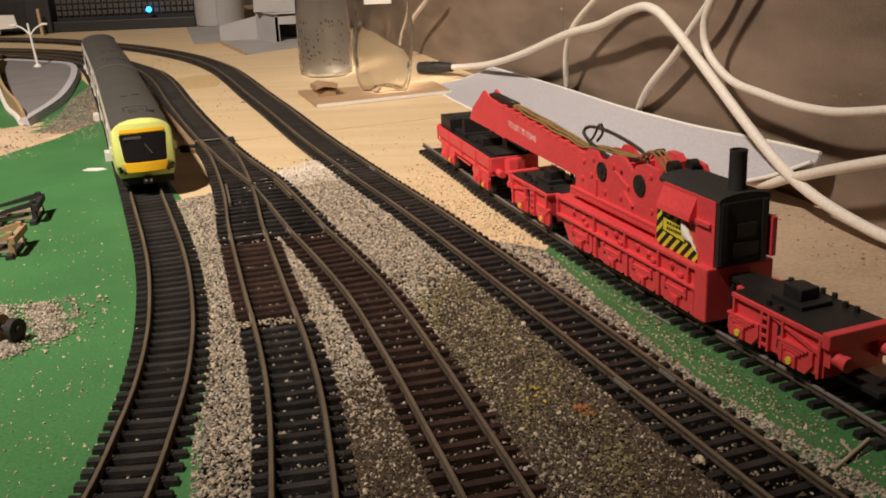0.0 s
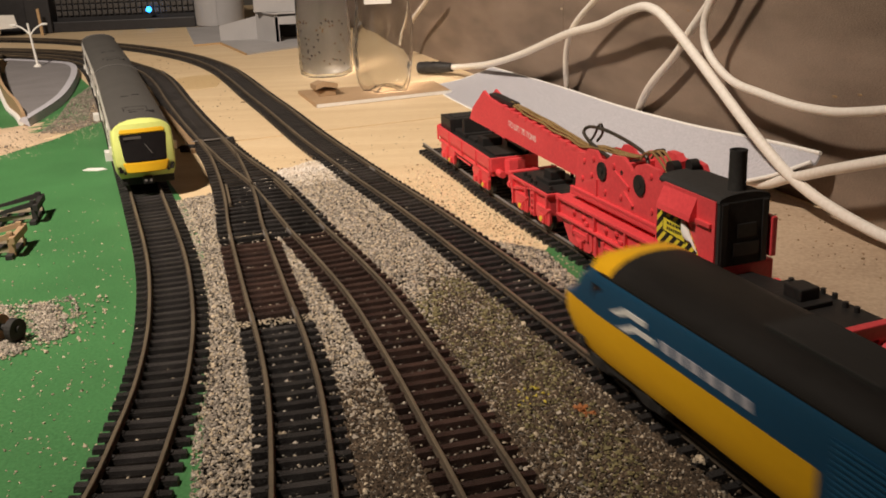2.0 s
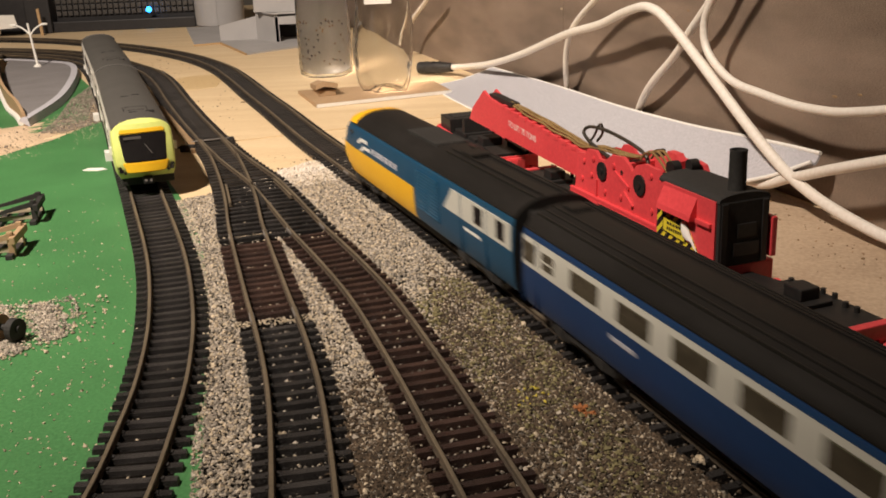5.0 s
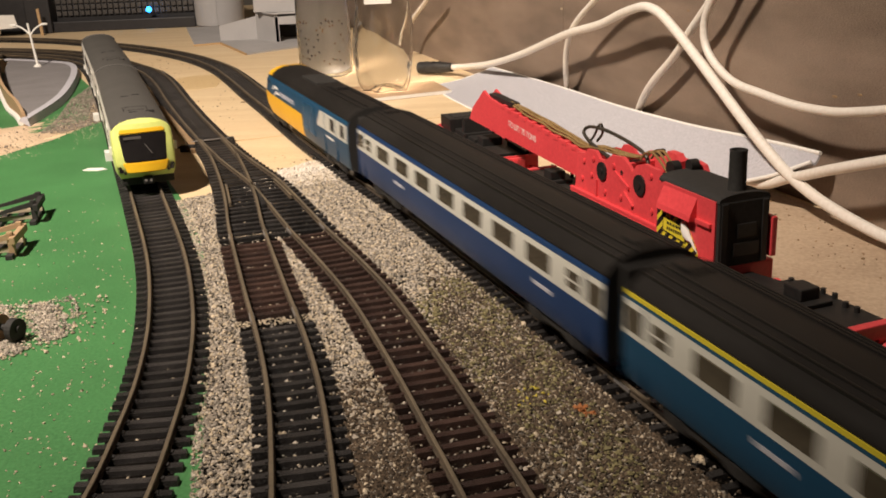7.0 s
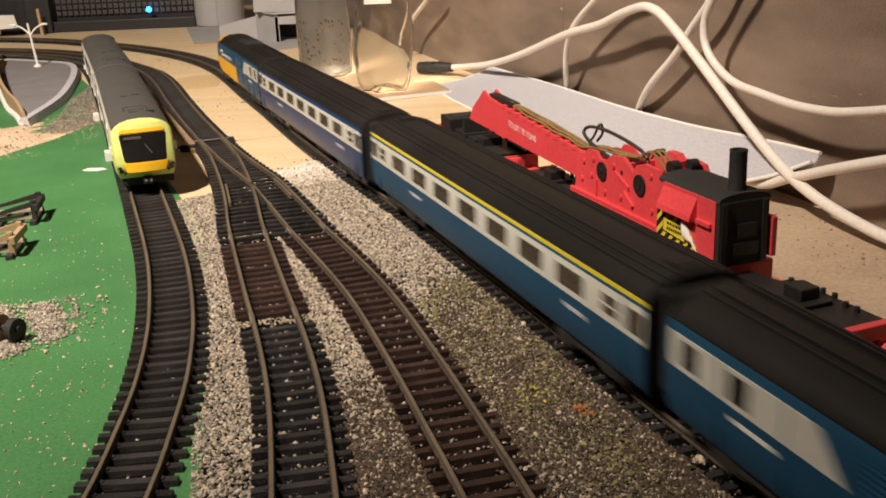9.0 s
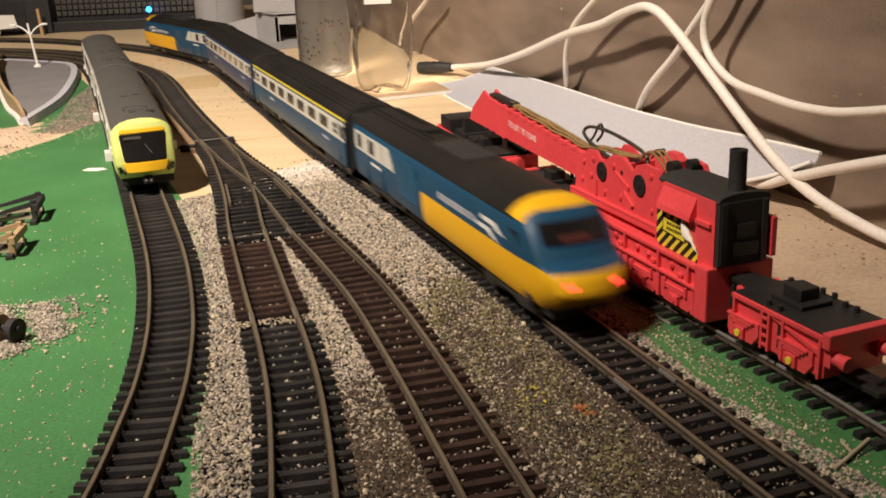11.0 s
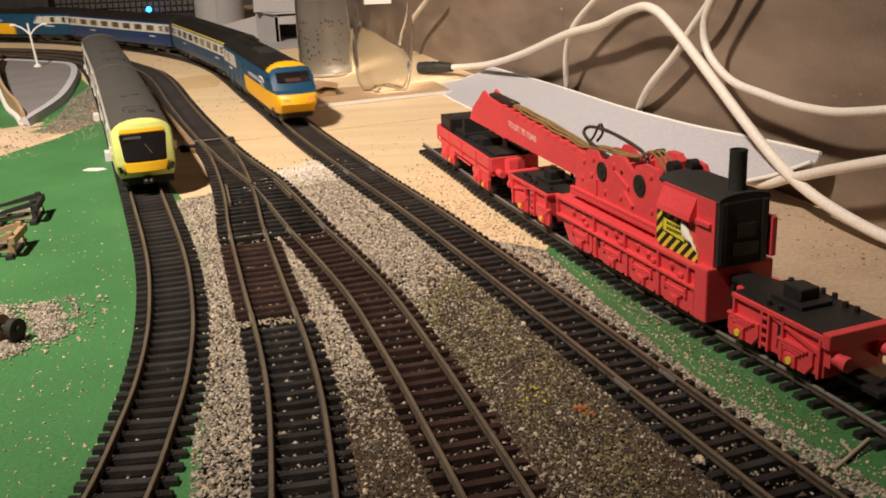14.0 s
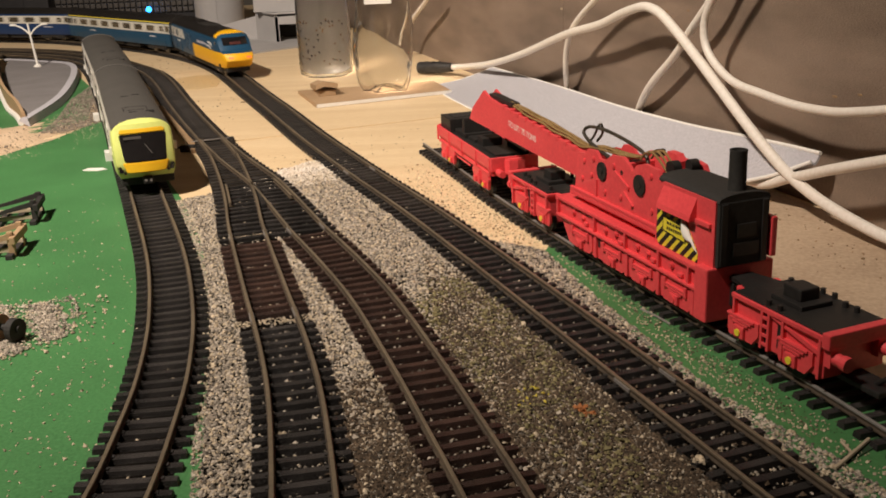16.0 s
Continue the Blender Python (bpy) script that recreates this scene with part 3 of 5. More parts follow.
    for x, y in ((-104, 486), (-66, 482), (-70, 370)):
        stones("joint_chips", "pale chips in the gap between track lengths", "ballast", [(x - 15, y - 4), (x - 14, y + 2), (x + 15, y + 8), (x + 16, y + 2)], 300, 0.95, CHIP_TAN, -3.9, int(abs(x)))
    stones("sawdust", "dark crumbs strewn over the bare plywood", "sawdust", [(-190, 760), (-340, 1180), (-420, 1320), (-250, 1180), (-160, 950), (-110, 790)], 420, 1.2, SAWDUST, -4.9, 21, lift=0.4)
    edge = [(-118, 588), (-108, 640), (-80, 690), (-52, 650), (-76, 640), (-99, 606)]
    stones("sawdust", "dark crumbs round the plaster spill", "sawdust", edge, 260, 1.1, SAWDUST, -4.4, 9)


# ---- the moving express: two power cars and two coaches ----
PROFILE = [(16.2, 9), (17.4, 12), (18.0, 18), (18.2, 26.2), (18.0, 32), (17.7, 38.2), (17.0, 41.0), (15.2, 43.6), (11.5, 46.2), (6.5, 47.9), (0, 48.4)]


def ring_of(bm, x, top, shrink, low=9.0, round_=0.0):
    """A cross-section of the body at x, cut off at height top."""
    pts = []
    for y, z in PROFILE:
        if z > top:
            y = y * (1 - round_ * min(1, (z - top) / 30))
        pts.append((y * shrink, max(low, min(z, top)) if z <= top else top + 0.02 * (z - top)))
    return [bm.verts.new((x, y, z)) for y, z in pts] + [bm.verts.new((x, -y, z)) for y, z in pts[-2::-1]]


def shell(bm, sections, paint):
    """Joins sections along x; paint(x, z, k) picks the material of each face."""
    rings = [ring_of(bm, *s) for s in sections]
    n = len(rings[0])
    for a, b in zip(rings, rings[1:]):
        for k in range(n - 1):
            f = bm.faces.new((a[k], a[k + 1], b[k + 1], b[k]))
            c = f.calc_center_median()
            f.material_index = paint(c.x, c.z, min(k, n - 2 - k))
    for r in (rings[0], rings[-1]):
        f = bm.faces.new(r)
        c = f.calc_center_median()
        f.material_index = paint(c.x, c.z, -1)
    return bm


def nose_shape(bm, x0, length, under, sweep):
    """Rounds the front of a cab: sweeps the corners back and tucks the lower edge under."""
    for v in bm.verts:
        f = (v.co.x - x0) / length
        if f > 0:
            v.co.x -= f * (max(0.0, 17 - v.co.z) * under + (abs(v.co.y) / 18) ** 2 * sweep)
    return bm


def flatten(t, k):
    """Lowers all that lies over the wheels to the true height."""
    for me in {o.data for o in t.children_recursive}:
        for v in me.vertices:
            z = v.co.z / MM
            if z > 8:
                v.co.z = (8 + (z - 8) * k) * MM


def bogie(parent, x, wheelbase=30, dark=MATT_BLACK):
    b = part("bogie", box(x - wheelbase / 2 - 9, x + wheelbase / 2 + 9, -13.5, 13.5, 5.2, 8.8, 0.8), dark, parent, "black plastic bogie frame")
    for s in (-1, 1):
        part("side_frame", upright([(x - 24, 8.6), (x - 22, 4.2), (x - 11, 3.6), (x - 7, 5.5), (x + 7, 5.5), (x + 11, 3.6), (x + 22, 4.2), (x + 24, 8.6)], s * 13.0, s * 15.0), dark, b)
    for wx in (x - wheelbase / 2, x + wheelbase / 2):
        for s in (-1, 1):
            part("wheel", rod((wx, s * 8.0, 5.8), (wx, s * 10.2, 5.8), 5.8, n=20), RAIL_STEEL, b, "metal wheel")
            part("axle_box", box(wx - 3, wx + 3, s * 14.2 - 1.6, s * 14.2 + 1.6, 4, 8, 0.5), dark, b)
    return b


def underframe(parent, items):
    for x0, x1, h in items:
        part("equipment_box", box(x0, x1, -13, 13, h, 9.2, 1.0), MATT_BLACK, parent)


def pane(parent, x0, x1, z0, z1, side, name="window", material=None, lean=0.0, proud=0.12, r=0.9):
    y = 18.15 * side
    yy = sorted((y - 0.4 * side, y + proud * side))
    o = part(name, box(x0, x1, yy[0], yy[1], z0, z1, 0.25), material or WINDOW, parent, "tinted window" if name == "window" else "")
    return o


def plate(parent, name, outline, side, y, material, label="", thick=0.25):
    a, b = sorted((side * (y - 0.6), side * (y + thick)))
    return part(name, upright(outline, a, b), material, parent, label)


HALF_P, HALF_C = 121.0, 140.4


def power_car(m, label):
    t = thing("power_car", label, "model locomotive", m, group="vehicles of the model express train")
    mats = [BLUE, YELLOW, ROOF, MATT_BLACK]

    def paint(x, z, k):
        if k == -1 and x < 0:
            return 3
        if x > 93:
            return 1 if z > 41.5 or z < 25.6 else 0
        if k >= 6 or (k == -1 and z > 60):
            return 1 if x > 84 else 2
        if z < 24.5 and x > -11 and k != -1:
            return 1
        return 0
    secs = [(-HALF_P, 99, 1.0), (-60, 99, 1), (-11, 99, 1.0), (60, 99, 1.0), (84, 99, 1.0), (92, 47.6, 0.99), (97, 45.2, 0.975), (104, 37, 0.955), (111.5, 27.5, 0.93), (116, 26.6, 0.90), (119.5, 25.0, 0.85), (121.5, 21.5, 0.79), (122.6, 17, 0.74)]
    bm = nose_shape(shell(bmesh.new(), secs, paint), 90, 32, 1.1, 7.0)
    part("body", bm, mats, t, "blue and yellow moulded body", smooth=True)
    # raised ribs and grilles of the roof
    for y in (-7.5, -4.5, 4.5, 7.5):
        part("roof_rib", box(-118, -30, y - 0.45, y + 0.45, 46.4 if abs(y) > 6 else 47.4, 48.4 if abs(y) > 6 else 49.2, 0.2), ROOF, t)
    part("roof_grille", box(-18, 22, -8, 8, 46, 48.9, 0.5), MATT_BLACK, t)
    part("exhaust_cowl", box(-52, -40, -5, 5, 47, 50.2, 0.8), ROOF, t)
    for s in (-1, 1):
        part("gutter", box(-HALF_P, 90, s * 17.0 - 0.3, s * 17.0 + 0.3, 40.8, 41.4), ROOF, t)
        # side lettering panel: plain marks
        for k in (0, 1):
            x, z = 61 - 5 * k, 31.2 - 3.9 * k
            plate(t, "emblem", [(x, z + 3.6), (x + 12, z + 3.6), (x + 20, z - 0.4), (x + 15.6, z - 0.4), (x + 10.6, z + 1.7), (x, z + 1.7)], s, 17.95, WHITE, "white double-arrow shape")
        for x0, w in ((48, 5.6), (41, 5.6), (34, 6.2), (26.6, 6.2), (19.4, 5.8), (12.6, 5.4)):
            plate(t, "lettering_bar", [(x0, 29.0), (x0 + w - 1.2, 29.0), (x0 + w - 0.6, 32.2), (x0 + 0.6, 32.2)], s, 18.0, KERB_GREY)
        gr = plate(t, "louvre_panel", [(-44, 16), (-15, 16), (-15, 37), (-44, 37)], s, 17.9, BLUE, "blue louvred grille")
        for k in range(12):
            z = 16.8 + 1.7 * k
            part("louvre", upright([(-43.5, z), (-15.5, z), (-15.5, z + 0.7), (-43.5, z + 0.7)], *sorted((s * 18.1, s * 18.45))), LOUVRE, gr)
        plate(t, "guard_panel", [(-119, 26.4), (-50, 26.4), (-60, 37.6), (-119, 37.6)], s, 17.95, CREAM, "pearl grey side panel")
        for x0, x1 in ((-92, -84), (-113, -106)):
            pane(t, x0, x1, 28.2, 36.4, s, "guard_window", WINDOW_DARK, proud=0.3)
        for x in (-70, -96):
            plate(t, "door_line", [(x, 10), (x + 0.5, 10), (x + 0.5, 38), (x, 38)], s, 18.1, BLUE)
        plate(t, "number_bar", [(-90, 21.9), (-73, 21.9), (-73, 23.3), (-90, 23.3)], s, 18.0, WHITE)
        plate(t, "cab_window", [(86, 27), (93.5, 27), (93.5, 36.5), (87.5, 36.5)], s, 17.5, WINDOW_DARK, "dark cab side window")
        plate(t, "cab_step", [(99, 10), (103, 10), (103, 13), (99, 13)], s, 17.2, MATT_BLACK)
    # raked windscreen
    ang = math.atan2(45.2 - 27.5, 111.5 - 97)
    mid = Vector((104.6, 0, 36.9))
    scr = box(-5.6, 4.6, -12.6, 13.2, -0.3, 0.4, 0.3, m=Matrix.Translation(mid) @ Matrix.Rotation(ang, 4, "Y"))
    bmesh.ops.subdivide_edges(scr, edges=scr.edges[:], cuts=3, use_grid_fill=True)
    ws = part("windscreen", nose_shape(scr, 90, 32, 1.1, 7.0), WINDOW_DARK, t, "dark glossy raked windscreen")
    part("driver_desk", box(0.5, 4.0, -6, 6, -0.4, 0.55, 0.1, m=Matrix.Translation(mid) @ Matrix.Rotation(ang, 4, "Y")), CAB_RED, ws)
    part("lamp_panel", nose_shape(box(118.5, 121.6, -6, 6, 18.5, 21.6, 0.5), 90, 32, 1.1, 7.0), MATT_BLACK, t)
    for s in (-1, 1):
        part("tail_lamp", nose_shape(box(118.5, 122.0, s * 9.2 - 2.4, s * 9.2 + 2.4, 18.6, 21.6, 0.6), 90, 32, 1.1, 7.0), TAIL_RED, t, "glowing red tail lamp")
    part("valance", box(96, 110, -12.5, 12.5, 4.5, 9.6, 1.2), MATT_BLACK, t)
    part("coupling", box(-HALF_P - 6, -HALF_P + 4, -2.5, 2.5, 5.5, 8.0, 0.5), MATT_BLACK, t)
    part("gangway", box(-HALF_P - 2.4, -HALF_P + 1, -11, 11, 10, 43, 1.0), MATT_BLACK, t)
    underframe(t, [(-44, 44, 3.4)])
    for x in (-80, 78):
        bogie(t, x)
    flatten(t, 0.93)
    for me in {o.data for o in t.children_recursive}:
        for v in me.vertices:
            v.co.x *= 1.03
    return t


def coach(m, label, lower, stripe):
    t = thing("passenger_coach", label, "model coach", m, group="vehicles of the model express train")

    def paint(x, z, k):
        if k >= 6:
            return 2
        if 26.2 < z < 38.4 and k != -1:
            return 1
        return 0 if k != -1 else 3
    bm = shell(bmesh.new(), [(-HALF_C, 99, 1), (-70, 99, 1), (0, 99, 1), (70, 99, 1), (HALF_C, 99, 1)], paint)
    part("body", bm, [lower, CREAM, ROOF, MATT_BLACK], t, "blue and pearl grey moulded body", smooth=True)
    for y in (-12.2, -9.3, -6.2, 6.2, 9.3, 12.2):
        z = 46.2 + (11.5 - abs(y)) * 0.34
        part("roof_rib", box(-HALF_C + 2, HALF_C - 2, y - 0.4, y + 0.4, z - 0.9, z + 0.55, 0.2), ROOF, t)
    for x in (-132, 132):
        part("roof_pod", box(x - 4.5, x + 4.5, -4, 4, 47.4, 49.4, 0.8), ROOF, t)
    for s in (-1, 1):
        part("gutter", box(-HALF_C, HALF_C, s * 17.0 - 0.3, s * 17.0 + 0.3, 40.8, 41.4), ROOF, t)
        if stripe:
            plate(t, "yellow_stripe", [(-HALF_C, 39.4), (HALF_C, 39.4), (HALF_C, 40.9), (-HALF_C, 40.9)], s, 17.35, STRIPE, "yellow first class stripe")
        for i in range(7):
            x = -93 + 31 * i
            pane(t, x - 9.5, x + 9.5, 28.4, 36.0, s)
        for x in (-120, 120):
            w = pane(t, x - 4.5, x + 4.5, 28.8, 35.6, s, "toilet_window")
            part("window_bar", box(x - 4.3, x + 4.3, s * 18.0 - 0.4 * 1, s * 18.0 + 0.5, 31.8, 32.4), CREAM, w)
        for x in (-135, 135):
            pane(t, x - 4.5, x + 4.5, 28.0, 36.2, s, "door_window")
            for d in (-6.3, 6.3):
                plate(t, "door_line", [(x + d, 10), (x + d + 0.4, 10), (x + d + 0.4, 38), (x + d, 38)], s, 18.05, lower, thick=0.1)
        for x in (-104, 60):
            plate(t, "lettering_bar", [(x, 20.6), (x + 15, 20.6), (x + 15, 22.2), (x, 22.2)], s, 18.0, KERB_GREY)
    for e in (-1, 1):
        a, b = sorted((e * HALF_C, e * (HALF_C + 2.6)))
        part("gangway", box(a - 0.3, b, -12, 12, 10, 44, 1.2), MATT_BLACK, t, "black corridor bellows")
        a, b = sorted((e * (HALF_C - 4), e * (HALF_C + 3)))
        part("coupling", box(a, b, -2.5, 2.5, 5.5, 8, 0.5), MATT_BLACK, t)
    underframe(t, [(-50, -14, 3.6), (-8, 20, 4.4), (26, 58, 3.6)])
    for x in (-100, 100):
        bogie(t, x)
    flatten(t, 0.93)
    return t


# where the join behind the leading power car is along the main line, second by second
RUN = [(0, 827), (0.8, 891), (1.5, 954), (2.5, 1042), (3.5, 1130), (4.0, 1177), (6.5, 1445), (7.0, 1504), (8.0, 1639), (9.0, 1773), (11.5, 2178), (12.5, 2331), (13.0, 2406), (14.5, 2623), (16.0, 2844)]


def run_at(t):
    for i in range(len(RUN) - 1):
        if t <= RUN[i + 1][0] or i == len(RUN) - 2:
            (a, p), (b, q) = RUN[i], RUN[i + 1]
            (z, o) = RUN[i - 1] if i else (a - (b - a), p - (q - p))
            (c, r) = RUN[i + 2] if i + 2 < len(RUN) else (b + (b - a), q + (q - p))
            m0, m1 = (q - o) / (b - z), (r - p) / (c - a)
            u, h = (t - a) / (b - a), b - a
            return (2 * u**3 - 3 * u**2 + 1) * p + (u**3 - 2 * u**2 + u) * h * m0 + (3 * u**2 - 2 * u**3) * q + (u**3 - u**2) * h * m1


PITCH = 294.0
EXPRESS = []


def express():
    a = power_car(Matrix(), "blue and yellow streamlined power car leading the express")
    b = coach(Matrix(), "dark blue and pearl grey second class coach", NAVY, False)
    c = coach(Matrix(), "blue and grey first class coach with a yellow stripe", BLUE, True)
    d = copy_thing(a, Matrix())
    tagged(d, "blue and yellow streamlined power car trailing the express with red lamps")
    for ob, off, half, flip in ((a, 129.5, 80.0, False), (b, -PITCH / 2, 100.0, False), (c, -1.5 * PITCH, 100.0, False), (d, -2 * PITCH - 129.5, 80.0, True)):
        EXPRESS.append((ob, off, half, flip))


# ---- the standing railcar ----
def railcar(m, label, cab):
    t = thing("diesel_railcar", label, "model railcar", m, group="cars of the standing diesel unit")
    H = 139.0

    def paint(x, z, k):
        if k >= 6:
            return 3 if cab and x > H - 9 else 1
        if k == -1 and x < H - 20:
            return 1
        if cab and x > H - 14:
            return 3
        if k == -1:
            return 1
        return 2 if z < 14 else 0
    secs = [(-H, 99, 1.0), (0, 99, 1.0), (H - 14, 99, 1.0), (H - 8, 99, 0.985)]
    secs += [(H - 4, 45.5, 0.97), (H - 0.2, 33, 0.95), (H + 3.6, 19.5, 0.93), (H + 3.4, 13, 0.90)] if cab else [(H, 99, 1.0)]
    part("body", nose_shape(shell(bmesh.new(), secs, paint), H - 14, 17, 0.35, 4.0 if cab else 0), [SILVER, GREY_ROOF, SILVER, LIME], t, "silver sided body with grey roof", smooth=True)
    for e in (-1, 1) if not cab else (-1,):
        a, b = sorted((e * (H - 1), e * (H + 2.2)))
        part("gangway", box(a, b, -11, 11, 10, 45, 1.0), MATT_BLACK, t, "black corridor bellows")
    arch = [Vector((-H + 2.0, y, z + 0.4)) for y, z in PROFILE[6:]]
    part("roof_lip", tube(arch + [Vector((p.x, -p.y, p.z)) for p in arch[-2::-1]], 0.8, 8), GREY_ROOF, t, smooth=True)
    for y in (-7, 7):
        part("hatch_edge", box(84, 100, y - 0.3, y + 0.3, 46.6, 47.9), MATT_BLACK, t)
    for x, y in ((40, -3), (36, 4), (106, 8), (106, -2)):
        part("roof_vent", box(x - 1, x + 1, y - 2.5, y + 2.5, 46.8, 48.6, 0.3), MATT_BLACK, t)
    for x0, x1, w in ((98, 99.2, 5), (86, 87, 6)):
        part("roof_unit", box(x0, x1, -w, w, 46.8, 48.45, 0.3), MATT_BLACK, t)
    for s in (-1, 1):
        for i in range(8):
            x = -112 + 28 * i
            pane(t, x - 10, x + 10, 25.5, 34.5, s, "window", WINDOW_DARK)
        for x in (-70, 84):
            plate(t, "door", [(x - 8, 11), (x + 8, 11), (x + 8, 36), (x - 8, 36)], s, 18.1, WHITE)
        part("gutter", box(-H, H - 10, s * 16.8 - 0.4, s * 16.8 + 0.4, 38.2, 39), SILVER, t)
    if cab:
        lean = math.atan2(45.5 - 19.5, 7.6)
        c = Vector((H - 0.2, 0, 33.0))
        r = Matrix.Translation(c) @ Matrix.Rotation(lean, 4, "Y")

        def facing(x0, x1, half0, half1, z0, z1):
            b = box(x0, x1, -1, 1, z0, z1, 0.0)
            for v in b.verts:
                v.co.y *= half0 if v.co.x < (x0 + x1) / 2 else half1
            bmesh.ops.bevel(b, geom=[e for e in b.edges], offset=0.6, segments=2, affect="EDGES")
            bmesh.ops.subdivide_edges(b, edges=[e for e in b.edges if abs(e.verts[0].co.y - e.verts[1].co.y) > 5], cuts=7, use_grid_fill=True)
            bmesh.ops.transform(b, matrix=r, verts=b.verts)
            return nose_shape(b, H - 14, 17, 0.35, 4.0)
        ws = part("windscreen", facing(-6.2, 13.0, 13.4, 12.0, -0.4, 0.7), WINDOW_DARK, t, "black glossy windscreen")
        part("wiper", box(1, 9, -0.3, 0.3, 0.7, 1.1, m=r @ pose(0, 0, 0, 0, 0, 28)), KEYTOP, ws)
        part("destination_blind", box(-4.6, -2.8, -11, -1, 0.4, 0.75, m=r), KEYTOP, ws)
        part("brow_panel", facing(-9.6, -6.4, 12.4, 13.2, -0.4, 0.6), AMBER, t, "amber yellow brow above the windscreen")
        part("nose_panel", facing(13.2, 20.5, 13.4, 11.0, -0.8, 0.9), AMBER, t, "amber yellow nose panel")
        for s in (-1, 1):
            for y, z, rr in ((14.4, 14.8, 1.4), (12.4, 13.4, 0.9), (15.2, 17.0, 1.1)):
                part("headlamp", rod((H - 3.0, s * y, z), (H + 1.4, s * y, z), rr, n=14), WINDOW_DARK, t, "dark round headlamp")
            part("mirror", box(H - 12, H - 10, s * 18.4 - 1, s * 18.4 + 1.4, 24, 30, 0.3), WHITE, t)
        part("skirt", box(H - 24, H - 3.0, -15.5, 15.5, 4.0, 11.5, 1.2), MATT_BLACK, t)
        part("coupler", box(H - 4, H + 3, -3, 3, 5, 9.5, 0.8), BLACK, t)
        for y in (-1.4, 1.4):
            part("coupler_pin", rod((H + 2.5, y, 7.5), (H + 4, y, 7.5), 0.7, n=10), RAIL_STEEL, t)
        part("roof_lamp", box(H - 11, H - 7.5, -3, 3, 45.4, 47.6, 0.6), MATT_BLACK, t)
    underframe(t, [(-60, -5, 3.2), (5, 60, 3.2)])
    for x in (-98, 98):
        bogie(t, x)
    flatten(t, 0.86)
    return t


def standing_unit():
    s0 = LEFT.near(-174, 572)
    # heading towards the camera
    for k, cab in ((0, True), (1, False)):
        s = s0 + 141 + 283 * k
        m = Matrix.Translation((0.0025, 0, 0)) @ LEFT.stand(s, 98) @ pose(0, 0, 0, 0, 0, 180)
        railcar(m, "lime fronted silver diesel railcar with amber nose" if cab else "silver diesel railcar trailer with grey roof", cab)


# ---- the red breakdown crane train ----
def axle_guard(t, x, y, z=4.6, lamp=False):
    for s in (-1, 1):
        g = part("axle_guard", upright([(x - 6, 9.5), (x - 4.5, 3.4), (x + 4.5, 3.4), (x + 6, 9.5)], s * y - 0.8, s * y + 0.8), RED, t)
        part("axle_box", box(x - 2, x + 2, s * (y + 1.2) - 1.1, s * (y + 1.2) + 1.1, z - 0.8, z + 2.6, 0.4), RED, g)
        if lamp:
            part("axle_cap", rod((x, s * (y + 2.2), z + 1), (x, s * (y + 2.7), z + 1), 1.2, n=14), HAZARD_YELLOW, g, "yellow axle cap")
        part("wheel", rod((x, s * 8, 5.5), (x, s * 10, 5.5), 5.5, n=20), BLACK, t)


